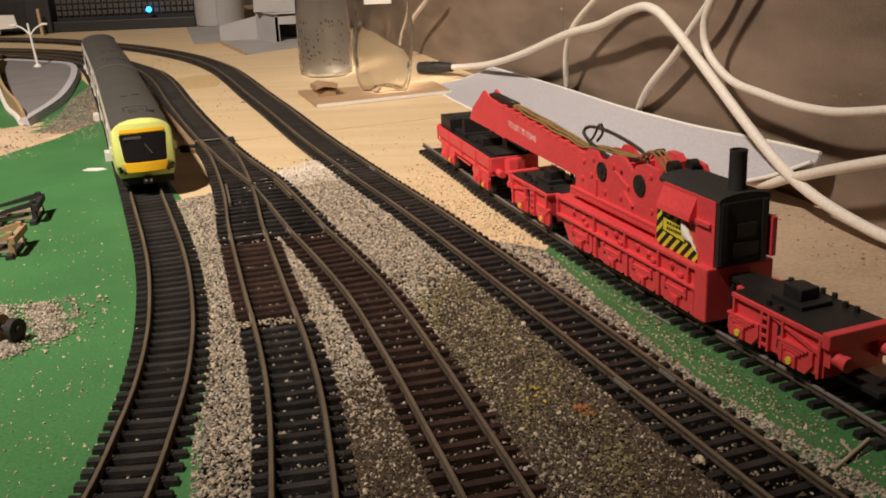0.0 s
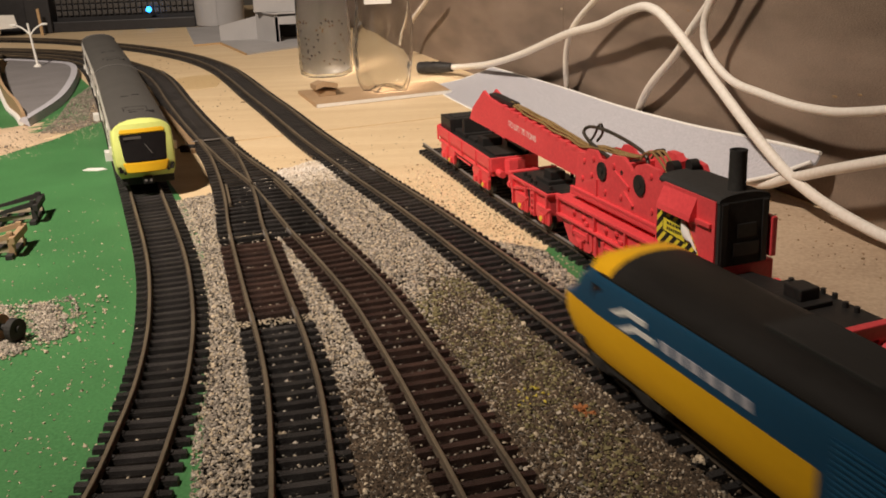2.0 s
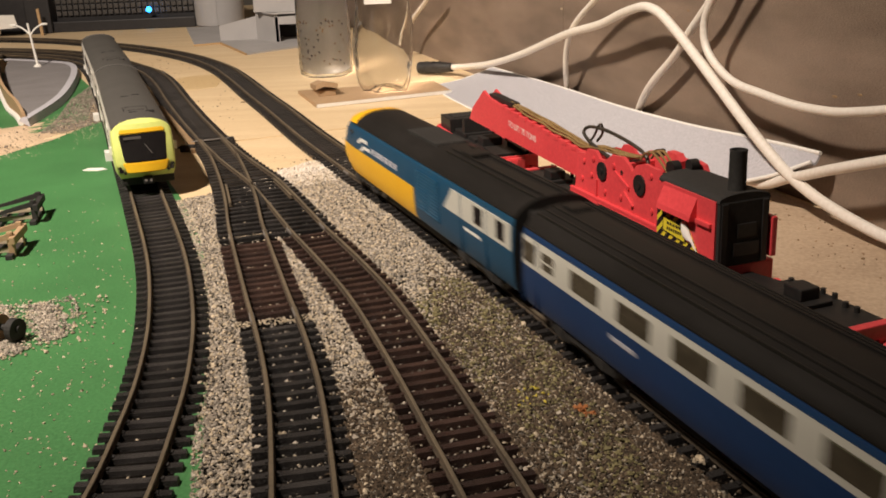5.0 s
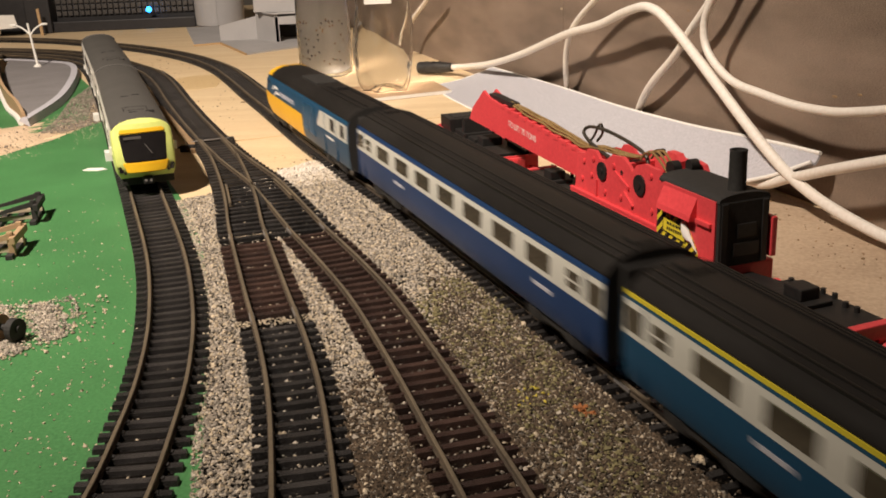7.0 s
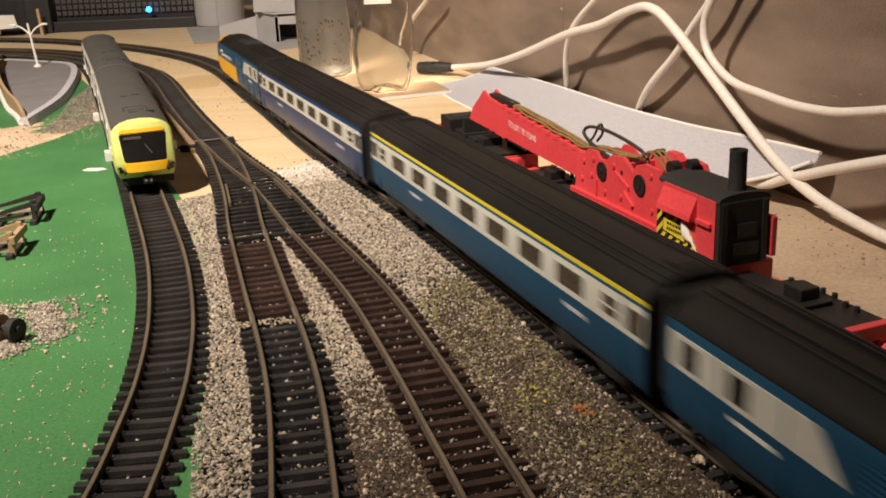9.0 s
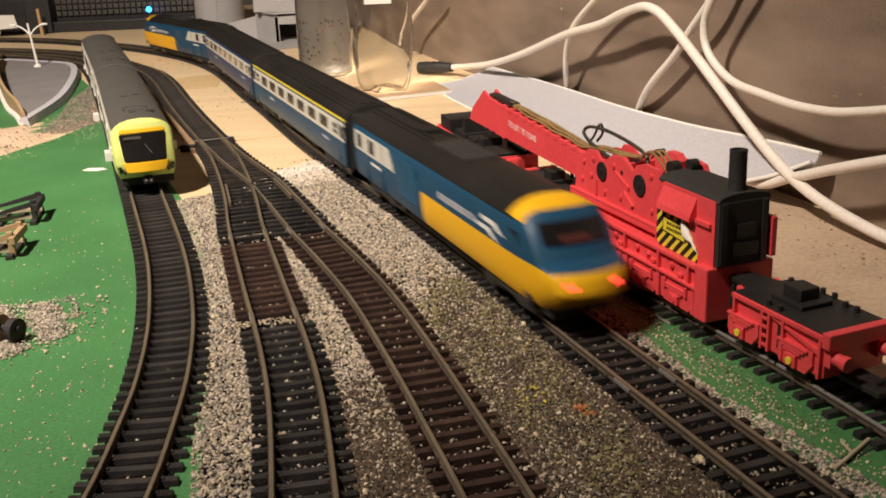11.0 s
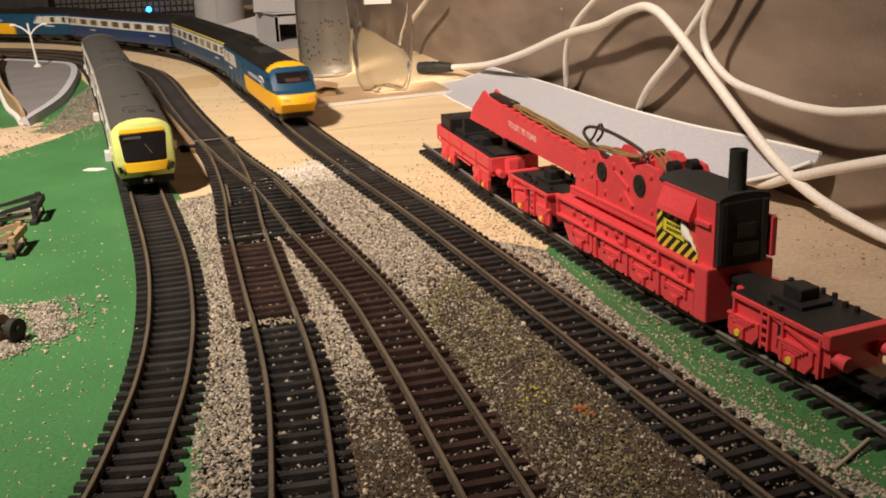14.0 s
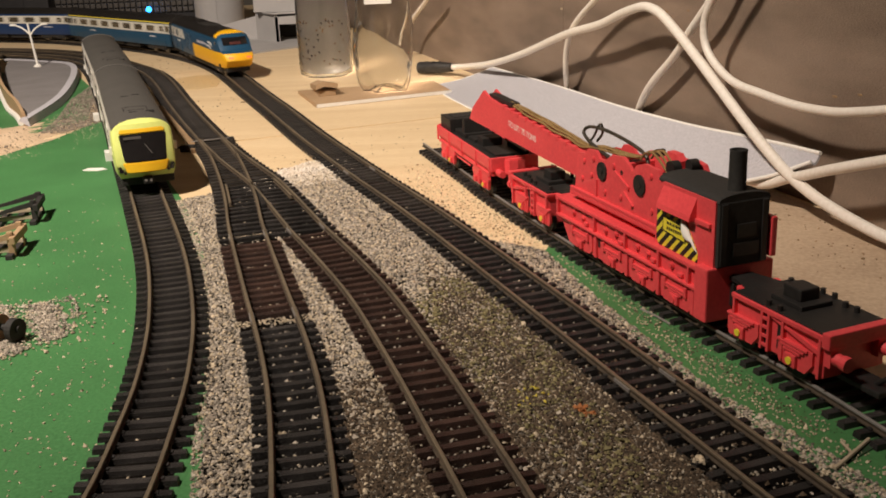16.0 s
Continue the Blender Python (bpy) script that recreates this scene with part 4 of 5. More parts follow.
def relieving_bogie(m, label):
    """Four-wheel truck, its buffer beam at +x and its tongue under the crane at -x."""
    t = thing("relieving_wagon", label, "model wagon", m, group="vehicles of the red crane train")
    part("frame", box(-17.5, 26, -11.6, 11.6, 5.0, 19.0, 0.5), RED, t, "red moulded wagon frame")
    part("sole_plate", box(-18.2, 27, -13.2, 13.2, 18.2, 20.0, 0.4), RED, t)
    part("deck", box(-17.4, 25.6, -12.4, 12.4, 19.9, 20.7, 0.2), BLACK, t, "black deck plate")
    part("pivot_plate", box(-6, 9, -6.5, 6.5, 20.6, 22.4, 0.4), BLACK, t)
    part("pivot_block", box(-3.2, 5.5, -4, 4, 22.3, 26.6, 0.6), BLACK, t)
    for x, y in ((12, 9), (17, 9), (-14, 9), (-1, -11.4), (4.5, -11.4), (-1, 11.4), (4.5, 11.4)):
        part("bolt", rod((x, y, 20.4), (x, y, 22.6), 1.0, n=10), BLACK, t)
    part("tongue", slab([(-17, -8), (-17, 8), (-26, 5), (-33, 4.5), (-34, 0), (-33, -4.5), (-26, -5)], 19.0, 20.6, bevel=0.3), BLACK, t, "black coupling tongue")
    for s in (-1, 1):
        part("tongue_knob", rod((-20, s * 7.5, 17.6), (-20, s * 7.5, 20.2), 1.7, n=14), RED, t)
        for x in (-16.8, -2.2, 1.2, 8.0, 25.0):
            part("rib", box(x - 0.55, x + 0.55, s * 12.3 - 0.9, s * 12.3 + 0.9, 5.0, 18.4, 0.2), RED, t)
        for z in (7.0, 10.2, 13.4, 16.4):
            part("ladder_rung", box(-1.8, 1.0, s * 12.9 - 0.4, s * 12.9 + 0.4, z - 0.5, z + 0.5, 0.1), RED, t)
        part("recess", box(-1.7, 0.8, s * 11.7 - 0.1, s * 11.7 + 0.12, 5.4, 18.0), BLACK, t)
        part("recess", box(4.4, 7.2, s * 11.7 - 0.1, s * 11.7 + 0.12, 7.5, 17.0), BLACK, t)
        part("brace", upright([(2, 17.6), (4, 18), (24.5, 14.2), (24.5, 12.6)], s * 11.5, s * 12.7), RED, t)
        for x in (-13.0, 13.0):
            part("guard_plate", upright([(x - 7, 12.5), (x + 9, 12.5), (x + 9, 8), (x + 6, 4.2), (x - 6, 4.2), (x - 7, 6)], s * 11.5, s * 12.6), RED, t)
            for k, w in ((0, 7.0), (1, 5.6), (2, 4.0)):
                part("spring_leaf", box(x - w, x + w, s * 12.9 - 0.5, s * 12.9 + 0.5, 11.6 - 1.1 * k, 12.5 - 1.1 * k, 0.2), RED, t)
            part("axle_box", box(x - 2.6, x + 2.6, s * 13.0 - 0.9, s * 13.0 + 0.9, 4.6, 9.2, 0.5), RED, t)
            part("axle_cap", rod((x, s * 13.8, 6.8), (x, s * 14.4, 6.8), 1.3, n=14), HAZARD_YELLOW, t, "yellow axle cap")
            part("wheel", rod((x, s * 8, 5.5), (x, s * 10, 5.5), 5.5, n=20), BLACK, t)
        part("buffer_housing", rod((28.6, s * 9.6, 12.8), (32, s * 9.6, 12.8), 2.3, 1.9, 16), RED, t)
        part("buffer", rod((32, s * 9.6, 12.8), (34.5, s * 9.6, 12.8), 2.5, n=16), RED, t)
        part("beam_bracket", upright([(26, 10), (29, 10), (29, 16.4), (26, 16.4)], s * 7.2, s * 12.0), RED, t)
    part("buffer_beam", box(26, 29.5, -13.4, 13.4, 16.2, 21.4, 0.5), RED, t)
    part("coupling_bar", box(24, 42, -4.5, 4.5, 3.5, 5.6, 0.5), BLACK, t, "black coupling bar")
    part("coupling_hook", tube(smooth_line([(36, 0, 5), (40, 0, 8.5), (44, 0, 9.5), (46, 0, 7)], 6), 0.9, 8), BLACK, t, "black coupling hook", smooth=True)
    return t


def runner_wagon(m):
    t = thing("runner_wagon", "red flat runner wagon with a black load floor", "model wagon", m, group="vehicles of the red crane train")
    part("frame", box(-52, 52, -12.6, 12.6, 12.5, 20.5, 0.5), RED, t, "red wagon body")
    part("load_floor", box(-50.5, 50.5, -12.2, 12.2, 20.4, 21.4, 0.2), BLACK, t)
    for s in (-1, 1):
        part("side_board", box(-52, 53, s * 13.2 - 0.7, s * 13.2 + 0.7, 16.2, 22.4, 0.3), RED, t)
        part("lower_rail", box(-50, 51, s * 12.9 - 0.7, s * 12.9 + 0.7, 12.2, 13.8, 0.3), RED, t)
        for x in (-51, -27, 0, 27, 52):
            part("rib", box(x - 0.5, x + 0.5, s * 13.9 - 0.5, s * 13.9 + 0.5, 13.4, 22.4, 0.15), RED, t)
    for x in (-52.5, 52.5):
        part("end_board", box(x - 0.8, x + 0.8, -13.6, 13.6, 15.4, 23.0, 0.3), RED, t)
    part("draw_pocket", slab([(-53, -6), (-53, 6), (-57, 4.4), (-58, 0), (-57, -4.4)], 14.0, 22.4, bevel=0.6), RED, t)
    for s in (-1, 1):
        part("buffer", rod((-53, s * 9.4, 15.0), (-60, s * 9.4, 15.0), 1.9, n=14), RED, t)
    part("draw_bar", box(-64, -52, -3, 3, 8, 11, 0.5), RED, t)
    part("end_box", box(30, 51, -12.0, 12.0, 21.2, 29.6, 0.4), BLACK, t)
    part("end_box_recess", box(35, 47, -8, 8, 29.4, 30.0, 0.2), MATT_BLACK, t)
    part("jib_rest", box(13, 18, -8, 8, 21.2, 33.0, 0.5), BLACK, t)
    part("rest_foot", box(10, 30, -9, 9, 21.2, 24.0, 0.4), BLACK, t)
    part("load_block", box(-16, -6, -6, 6, 21.2, 26.0, 0.5), BLACK, t)
    part("load_block", box(-5, 8, -7.5, 7.5, 21.2, 23.4, 0.4), BLACK, t)
    part("load_rail", box(-48, -18, -10.4, -8.0, 21.2, 24.0, 0.4), BLACK, t)
    part("load_block", box(-44, -22, -4, 8, 21.2, 22.6, 0.4), BLACK, t)
    for x in (-32, 34):
        for w in (-8, 8):
            axle_guard(t, x + w, 12.2, lamp=(w < 0))
        for s in (-1, 1):
            part("bogie_side", upright([(x - 15, 9.5), (x - 13, 12.4), (x + 13, 12.4), (x + 15, 9.5), (x + 12, 7.2), (x + 3, 6.2), (x - 3, 6.2), (x - 12, 7.2)], s * 11.6, s * 13.2), RED, t)
            part("spring_coil", rod((x, s * 13.4, 6.6), (x, s * 13.4, 10.6), 1.7, n=12), RED, t)
            part("brace", box(x - 1, x + 1, s * 13.6 - 0.6, s * 13.6 + 0.6, 4.0, 12.2, 0.3), RED, t)
    for s in (-1, 1):
        part("brake_lever", box(-12, 14, s * 12.6 - 0.4, s * 12.6 + 0.4, 9.6, 10.6, 0.2), RED, t)
    part("underbeam", box(-50, 50, -5, 5, 6.5, 12.6, 0.4), MATT_BLACK, t)
    return t


def rail_crane(m):
    """Body along +x towards the jib."""
    t = thing("breakdown_crane", "bright red steam breakdown crane with black boiler cab", "model crane", m, group="vehicles of the red crane train")
    ch = part("chassis", upright([(-57, 4.2), (-57, 22.6), (61.4, 22.6), (60.4, 14.6), (51, 3.2), (-46, 3.6)], -12.4, 12.4), RED, t, "red moulded chassis")
    part("top_ledge", box(-57.2, 62, -14.0, 14.0, 21.4, 23.2, 0.5), RED, ch)
    part("mid_ledge", box(-57.2, 61.4, -14.3, 14.3, 13.7, 15.0, 0.4), RED, ch)
    for s in (-1, 1):
        for x in (60.6, 25.8, -0.2, -25.6, -46):
            part("rib", box(x - 0.6, x + 0.6, s * 13.0 - 1.0, s * 13.0 + 1.0, 14.6, 21.8, 0.2), RED, ch)
        for x, z in ((46, 18.6), (37, 18.0), (17, 18.0), (8, 18.8), (-9, 18.2), (-17, 17.6), (-34, 18.4), (-52, 18.0)):
            part("boss_ring", rod((x, s * 12.3, z), (x, s * 13.1, z), 1.4, n=14), RED, ch)
            part("boss", rod((x, s * 12.9, z), (x, s * 13.7, z), 0.9, n=12), RED, ch)
        for x in (34, 4, -21, -40):
            part("hinge", box(x - 1.6, x + 1.6, s * 12.9 - 0.7, s * 12.9 + 0.7, 15.4, 17.0, 0.3), RED, ch)
        for x in (39, 10.5, -13.5, -37.5):
            g = part("axle_panel", upright([(x - 10.5, 12.8), (x + 10.5, 12.8), (x + 10.5, 7), (x + 8, 3.2), (x - 8, 3.2), (x - 10.5, 5)], s * 12.2, s * 13.0), RED, ch)
            for k, w in ((0, 7.4), (1, 6.0), (2, 4.4)):
                part("spring_leaf", box(x - w, x + w, s * 13.4 - 0.5, s * 13.4 + 0.5, 9.9 - 1.1 * k, 10.8 - 1.1 * k, 0.25), RED, g)
            for w in (-7, 7):
                part("spring_hanger", box(x + w - 0.8, x + w + 0.8, s * 13.4 - 0.6, s * 13.4 + 0.6, 8.6, 12.6, 0.25), RED, g)
            part("axle_box", box(x - 2.8, x + 2.8, s * 13.6 - 0.8, s * 13.6 + 0.8, 3.8, 7.8, 0.5), RED, g)
            part("axle_cap", rod((x, s * 14.2, 5.8), (x, s * 14.8, 5.8), 1.4, n=14), RED, g)
        for x in (24.8, -1.5, -25.5, -49):
            part("guard_bar", box(x - 1.0, x + 1.0, s * 13.0 - 0.7, s * 13.0 + 0.7, 3.4, 13.8, 0.3), RED, ch)
        for x in (22.4, -28.2, -51.6):
            part("slot", box(x - 0.9, x + 0.9, s * 12.5 - 0.3, s * 12.5 + 0.3, 8.8, 13.4), BLACK, ch)
    part("tail_block", box(-58.6, -51, -14.4, 14.4, 3.6, 24.3, 0.7), RED, t)
    part("tail_socket", box(-60.4, -58, -4, 4, 9, 18, 0.6), BLACK, t)
    # turning body
    part("turntable", box(-50, 48, -7.4, 7.4, 23.0, 26.0), RED, t)
    tb = part("machine_deck", box(-20, 54, -10.8, 10.8, 25.6, 28.0, 0.5), RED, t)
    cheek = [(50.5, 27.6), (48.5, 45.6), (41, 46.4), (39, 48.8), (32, 49.4), (28.5, 46.6), (23.5, 46.8), (18, 50.2), (9, 51.3), (4.5, 49), (1.5, 46.6), (-2.5, 50.4), (-8, 52), (-17.5, 51.4), (-21, 46.5), (-21, 27.6)]
    for s in (-1, 1):
        a, b = sorted((s * 8.2, s * 9.8))
        ck = part("side_cheek", upright(cheek, a, b), RED, tb, "red side cheek plate")
        for x, z, r in ((25.6, 41.8, 4.0), (-5.0, 42.6, 4.3)):
            dr = part("drum_end", rod((x, s * 9.7, z), (x, s * 10.5, z), r, n=26), BLACK, ck, "black winch drum end")
            part("drum_hub", rod((x, s * 10.4, z), (x, s * 10.8, z), r * 0.35, n=14), BLACK, dr)
        for x, z in ((43.6, 34.8), (42, 43), (33.5, 45.5), (23.2, 33.1), (16, 46), (9.9, 33.9), (-14, 34), (-13, 48), (35, 38)):
            bs = part("boss", rod((x, s * 9.6, z), (x, s * 10.3, z), 1.2, n=14), RED, ck)
            part("rivet", rod((x, s * 10.2, z), (x, s * 10.5, z), 0.6, n=10), RED, bs)
        part("pin_hole", rod((9.5, s * 9.6, 44.6), (9.5, s * 9.95, 44.6), 1.0, n=12), BLACK, ck)
        part("strap", upright([(14.5, 44.5), (13.5, 43), (3, 38.6), (3, 40)], a, b + 0.8 if s > 0 else b), RED, ck)
        part("strap", upright([(8, 36.6), (6.6, 37.4), (-0.6, 32.8), (0.6, 32)], *((a, b + 0.9) if s > 0 else (a - 0.9, b))), RED, ck)
        part("flange", box(-20.5, 53.4, s * 10.2 - 0.8, s * 10.2 + 0.8, 28.0, 29.4, 0.4), RED, ck)
        part("web_rib", box(29.6, 30.8, s * 10.0 - 0.6, s * 10.0 + 0.6, 29, 37, 0.2), RED, ck)
        part("web_rib", box(-19.5, -18.3, s * 10.0 - 0.6, s * 10.0 + 0.6, 29, 46, 0.2), RED, ck)
    for x, z, r in ((25.6, 41.8, 3.2), (-5.0, 42.6, 3.6)):
        part("winch_drum", rod((x, -8.4, z), (x, 8.4, z), r, n=22), BLACK, tb)
    for x0, x1, z1 in ((44, 46.5, 40), (13, 15.5, 47), (-20, -17, 47)):
        part("cross_plate", box(x0, x1, -8.4, 8.4, 27.5, z1, 0.3), RED, tb)
    # rear housing with the boiler cab
    hs = part("housing", upright([(-19.5, 23.2), (-19.5, 47.0), (-24, 48.6), (-57.8, 48.8), (-57.8, 23.2)], -11.3, 11.3), RED, t, "red rear housing")
    poly = [(-20.7, 25.4), (-20.9, 37.8), (-39, 38.8), (-48.5, 27.0), (-48.3, 23.4), (-22.6, 23.4)]
    for s in (-1, 1):
        wedge = bmesh.new()
        ends = [[wedge.verts.new((x, s * y, z)) for y, z in ((11.0, 38.6), (14.6, 39.0), (14.2, 41.0), (11.0, 48.2))] for x in (-24.5, -46.5)]
        for e in ends:
            wedge.faces.new(e)
        for i in range(4):
            wedge.faces.new((ends[0][i], ends[0][(i + 1) % 4], ends[1][(i + 1) % 4], ends[1][i]))
        part("tool_locker", wedge, RED, hs, "red locker with a sloping lid")
        part("locker_step", box(-56, -47, s * 11.6 - 0.9, s * 11.6 + 0.9, 38.6, 40.4, 0.3), RED, hs)
        # hazard sheet, its corner peeling away
        hz = plate(t, "hazard_sticker", poly, s, 11.3, HAZARD_YELLOW, "yellow and black hazard sticker, peeling", thick=0.2)
        for i in range(12):
            outline = clip_poly(poly, 14 - 5.0 * i, 2.5)
            if len(outline) > 2:
                a, b = sorted((s * 11.4, s * 11.62))
                part("hazard_bar", upright(outline, a, b), BLACK, hz)
        for name, q, y, col in (("notice_border", [(-25, 29.6), (-25, 35.8), (-40.6, 34.6), (-40.6, 28.4)], 11.52, BLACK), ("sticker_notice", [(-25.6, 30.2), (-25.6, 35.2), (-40, 34.0), (-40, 29.0)], 11.64, HAZARD_YELLOW)):
            plate(hz, name, q, s, y, col, thick=0.12)
        for zz, n in ((33.0, 5), (30.9, 7)):
            for k in range(n):
                x = -28.0 - k * 10.0 / n
                plate(hz, "notice_bar", [(x, zz), (x, zz + 1.2), (x - 7.4 / n, zz + 1.1), (x - 7.4 / n, zz - 0.1)], s, 11.74, BLACK, thick=0.06)
        peel = bmesh.new()
        rows = []
        for i in range(7):
            f = i / 6
            p, q = Vector((-39, 0, 38.8)).lerp(Vector((-48.5, 0, 27)), f), Vector((-37.2, 0, 33)).lerp(Vector((-46.8, 0, 26.6)), f)
            w = math.sin(math.pi * min(1, f * 1.25 + 0.1)) ** 0.6 if f < 0.72 else max(0.05, 1.9 * (1 - f))
            rows.append([peel.verts.new((p.x + (q.x - p.x) * w * k / 4, s * (11.65 + 1.6 * math.sin(math.pi * k / 5) * w), p.z + (q.z - p.z) * w * k / 4)) for k in range(5)])
        for a, b in zip(rows, rows[1:]):
            for k in range(4):
                peel.faces.new((a[k], a[k + 1], b[k + 1], b[k]))
        pl = part("sticker_back", peel, PAPER, hz, "white underside of the peeling corner", smooth=True)
        pl.modifiers.new("thickness", "SOLIDIFY").thickness = 0.00015
    cab = part("boiler_cab", box(-59.4, -50, -10.6, 10.6, 24.3, 48.6, 0.6), MATT_BLACK, t, "matt black boiler cab")
    roof_ = bmesh.new()
    outline = [(-10.9 * math.cos(math.pi * i / 14), 48.3 + 3.0 * math.sin(math.pi * i / 14) ** 0.7) for i in range(15)]
    va = [roof_.verts.new((-59.2, y, z)) for y, z in outline]
    vb = [roof_.verts.new((-19.5, y * 0.94, z)) for y, z in outline]
    roof_.faces.new(va)
    roof_.faces.new(vb)
    for i in range(14):
        roof_.faces.new((va[i], va[i + 1], vb[i + 1], vb[i]))
    roof_.faces.new((va[0], va[-1], vb[-1], vb[0]))
    part("cab_roof", roof_, MATT_BLACK, cab, smooth=True)
    for z, w in ((28.0, 6.5), (35.0, 5.0)):
        part("fire_door", box(-59.9, -59.2, -w, w - 2, z, z + 5, 0.3), BLACK, cab)
    for y in (-8.6, 8.6):
        part("cab_pillar", box(-60.0, -59.2, y - 1.2, y + 1.2, 25, 48, 0.3), BLACK, cab)
    part("side_wing", box(-60.6, -52, -13.6, -11.2, 26.0, 41.0, 0.5), RED, t)
    ch_ = part("chimney", lathe([(0.1, 0), (3.5, 0), (3.2, 1.5), (3.1, 14.4), (3.2, 14.8), (3.2, 15.6), (2.7, 15.6), (2.5, 10), (0.1, 10)]), MATT_BLACK, cab, "tall black chimney", smooth=True)
    ch_.matrix_basis = Matrix.Translation((-0.054, 0, 0.0502))
    # jib
    side = [(44, 30.6), (61, 31.4), (192, 36.2), (187, 43.4), (170, 55.6), (162, 52.8), (151, 51.6), (72, 45.2), (44, 43.4)]
    jb = part("jib", upright(side, 2.9, 4.3), RED, t, "long red jib side with lifting notice")
    part("jib", upright(side, -4.3, -2.9), RED, t, "long red jib side with lifting notice")
    part("jib_web", upright([(44, 36), (150, 42), (150, 43.4), (44, 37.4)], -3.0, 3.0), RED, t)
    part("jib_nose", upright([(180, 36.4), (191.4, 36.6), (187, 43), (180, 42)], -3.0, 3.0), WHITE, t, "pale jib end plate")
    for i in range(11):
        x = 54 + 9 * i
        z = 45.2 + 0.081 * (x - 72)
        part("jib_crossbar", box(x - 2.4, x + 2.4, -4.6, 4.6, z - 1.6, z + 0.5, 0.3), RED, jb)
    part("jib_pulley", rod((172, -2.8, 47), (172, 2.8, 47), 4.0, n=22), BLACK, t)
    part("jib_guide", upright([(136, 51.2), (136, 53.4), (166, 54.6), (166, 52.6)], -2.4, 2.4), BLACK, t)
    for s in (-1, 1):
        tx = bpy.data.curves.new("lifting_notice", "FONT")
        tx.body, tx.size, tx.extrude = "TO LIFT 75 TONS", 0.0044, 0.00004
        tmp = new("lifting_notice", tx)
        dg = bpy.context.evaluated_depsgraph_get()
        me = bpy.data.meshes.new_from_object(tmp.evaluated_get(dg))
        bpy.data.objects.remove(tmp)
        me.materials.clear()
        me.materials.append(WHITE)
        ob = new("lifting_notice", me)
        ob.parent = t
        tagged(ob, "white lettering")
        ob.matrix_basis = pose(0.137 if s > 0 else 0.100, s * 0.00437, 0.0415 if s > 0 else 0.0385, 90, 4.4 if s > 0 else -4.4, 180 if s > 0 else 0)
    # rigging: slack gold cords and a bent wire hook
    for k, (dy, lift) in enumerate(((-2.2, 0.2), (-1.2, 0.7), (-0.2, 0.3), (0.9, 0.9), (2.0, 0.1))):
        pts = [(x, dy * w + o, 46.6 + 0.081 * (x - 72) + lift * g) for x, w, o, g in ((140, 0.6, 0, 1.4), (130, 1, -0.4, 0.6), (116, 1.3, 0.5, 1.2), (100, 1.2, -0.5, 0.5), (86, 1.4, 0.6, 1.0), (72, 1, 0, 0.7), (58, 1.2, 0.8, 0.6))]
        pts += [(46, dy * 1.3, 47.2), (34, dy + 0.6, 47.8 + lift), (20, dy, 48.6), (8, dy * 0.8 + 1, 50.4)]
        part("rigging_cord", tube(smooth_line(pts, 8), 0.5, 8), GOLD, t, "slack braided gold cord", smooth=True)
    for dy in (-2, 0.5, 3):
        part("rigging_cord", tube(smooth_line([(6, dy, 50), (2, dy, 53.6), (-4, dy, 54.4), (-11, dy * 0.8, 50), (-17, dy * 0.6 + 2, 48.4), (-22, dy * 0.6 + 3, 49.6)], 8), 0.55, 8), GOLD, t, "slack braided gold cord", smooth=True)
    part("wire_hook", tube(smooth_line([(24, 3.0, 44), (34, 2.6, 45.6), (50, 2, 48.6), (58.5, 1, 51), (59.5, 0, 53), (55, -0.6, 54.8), (42, 0, 55.8), (30, 0, 55.2), (16, 0.4, 53.8), (6, 0.8, 51.6), (3, 1.2, 48), (4, 1.4, 44)], 8), 0.8, 8), WIRE, t, "bent dark wire hook", smooth=True)
    part("wire_hook", tube(smooth_line([(52, 2, 48.4), (49, 1, 52), (47, 0, 56.6), (46, -1, 57.2), (47, -2, 53), (50, -1, 49)], 6), 0.6, 8), WIRE, t, "bent dark wire hook", smooth=True)
    for x, y, z, r in ((2, -3.5, 53.0, 1.6), (-16, 1.5, 51.0, 3.0), (-20.5, -4, 52.6, 2.4)):
        part("hook_block", rod((x, y - 1.8, z), (x, y + 1.8, z), r, n=18), BLACK, t)
    part("hook_block", box(-23, -17, 5.0, 9.6, 45.8, 49.2, 0.7), BLACK, t)
    part("stay_bracket", upright([(-3, 45), (-5, 55.2), (-11, 55.0), (-14, 52.6), (-14, 45)], -6, -2.4), RED, t)
    part("stay_bracket", upright([(-15, 45), (-17, 53.0), (-22, 52.2), (-25, 48)], -10, -7.6), RED, t)
    for x in (-44, -16, 12, 40):
        for s in (-1, 1):
            part("wheel", rod((x, s * 8, 5.5), (x, s * 10, 5.5), 5.5, n=18), BLACK, t)
    return t


def clip_poly(poly, c0, w):
    """The stretch of an outline between two slanting lines x + z = c0 and c0 + w."""
    for sign, c in ((1, c0), (-1, c0 + w)):
        out = []
        for (ax, az), (bx, bz) in zip(poly, poly[1:] + poly[:1]):
            da, db = sign * (ax + az - c), sign * (bx + bz - c)
            if da >= 0:
                out.append((ax, az))
            if da * db < 0:
                f = da / (da - db)
                out.append((ax + (bx - ax) * f, az + (bz - az) * f))
        poly = out
    return poly


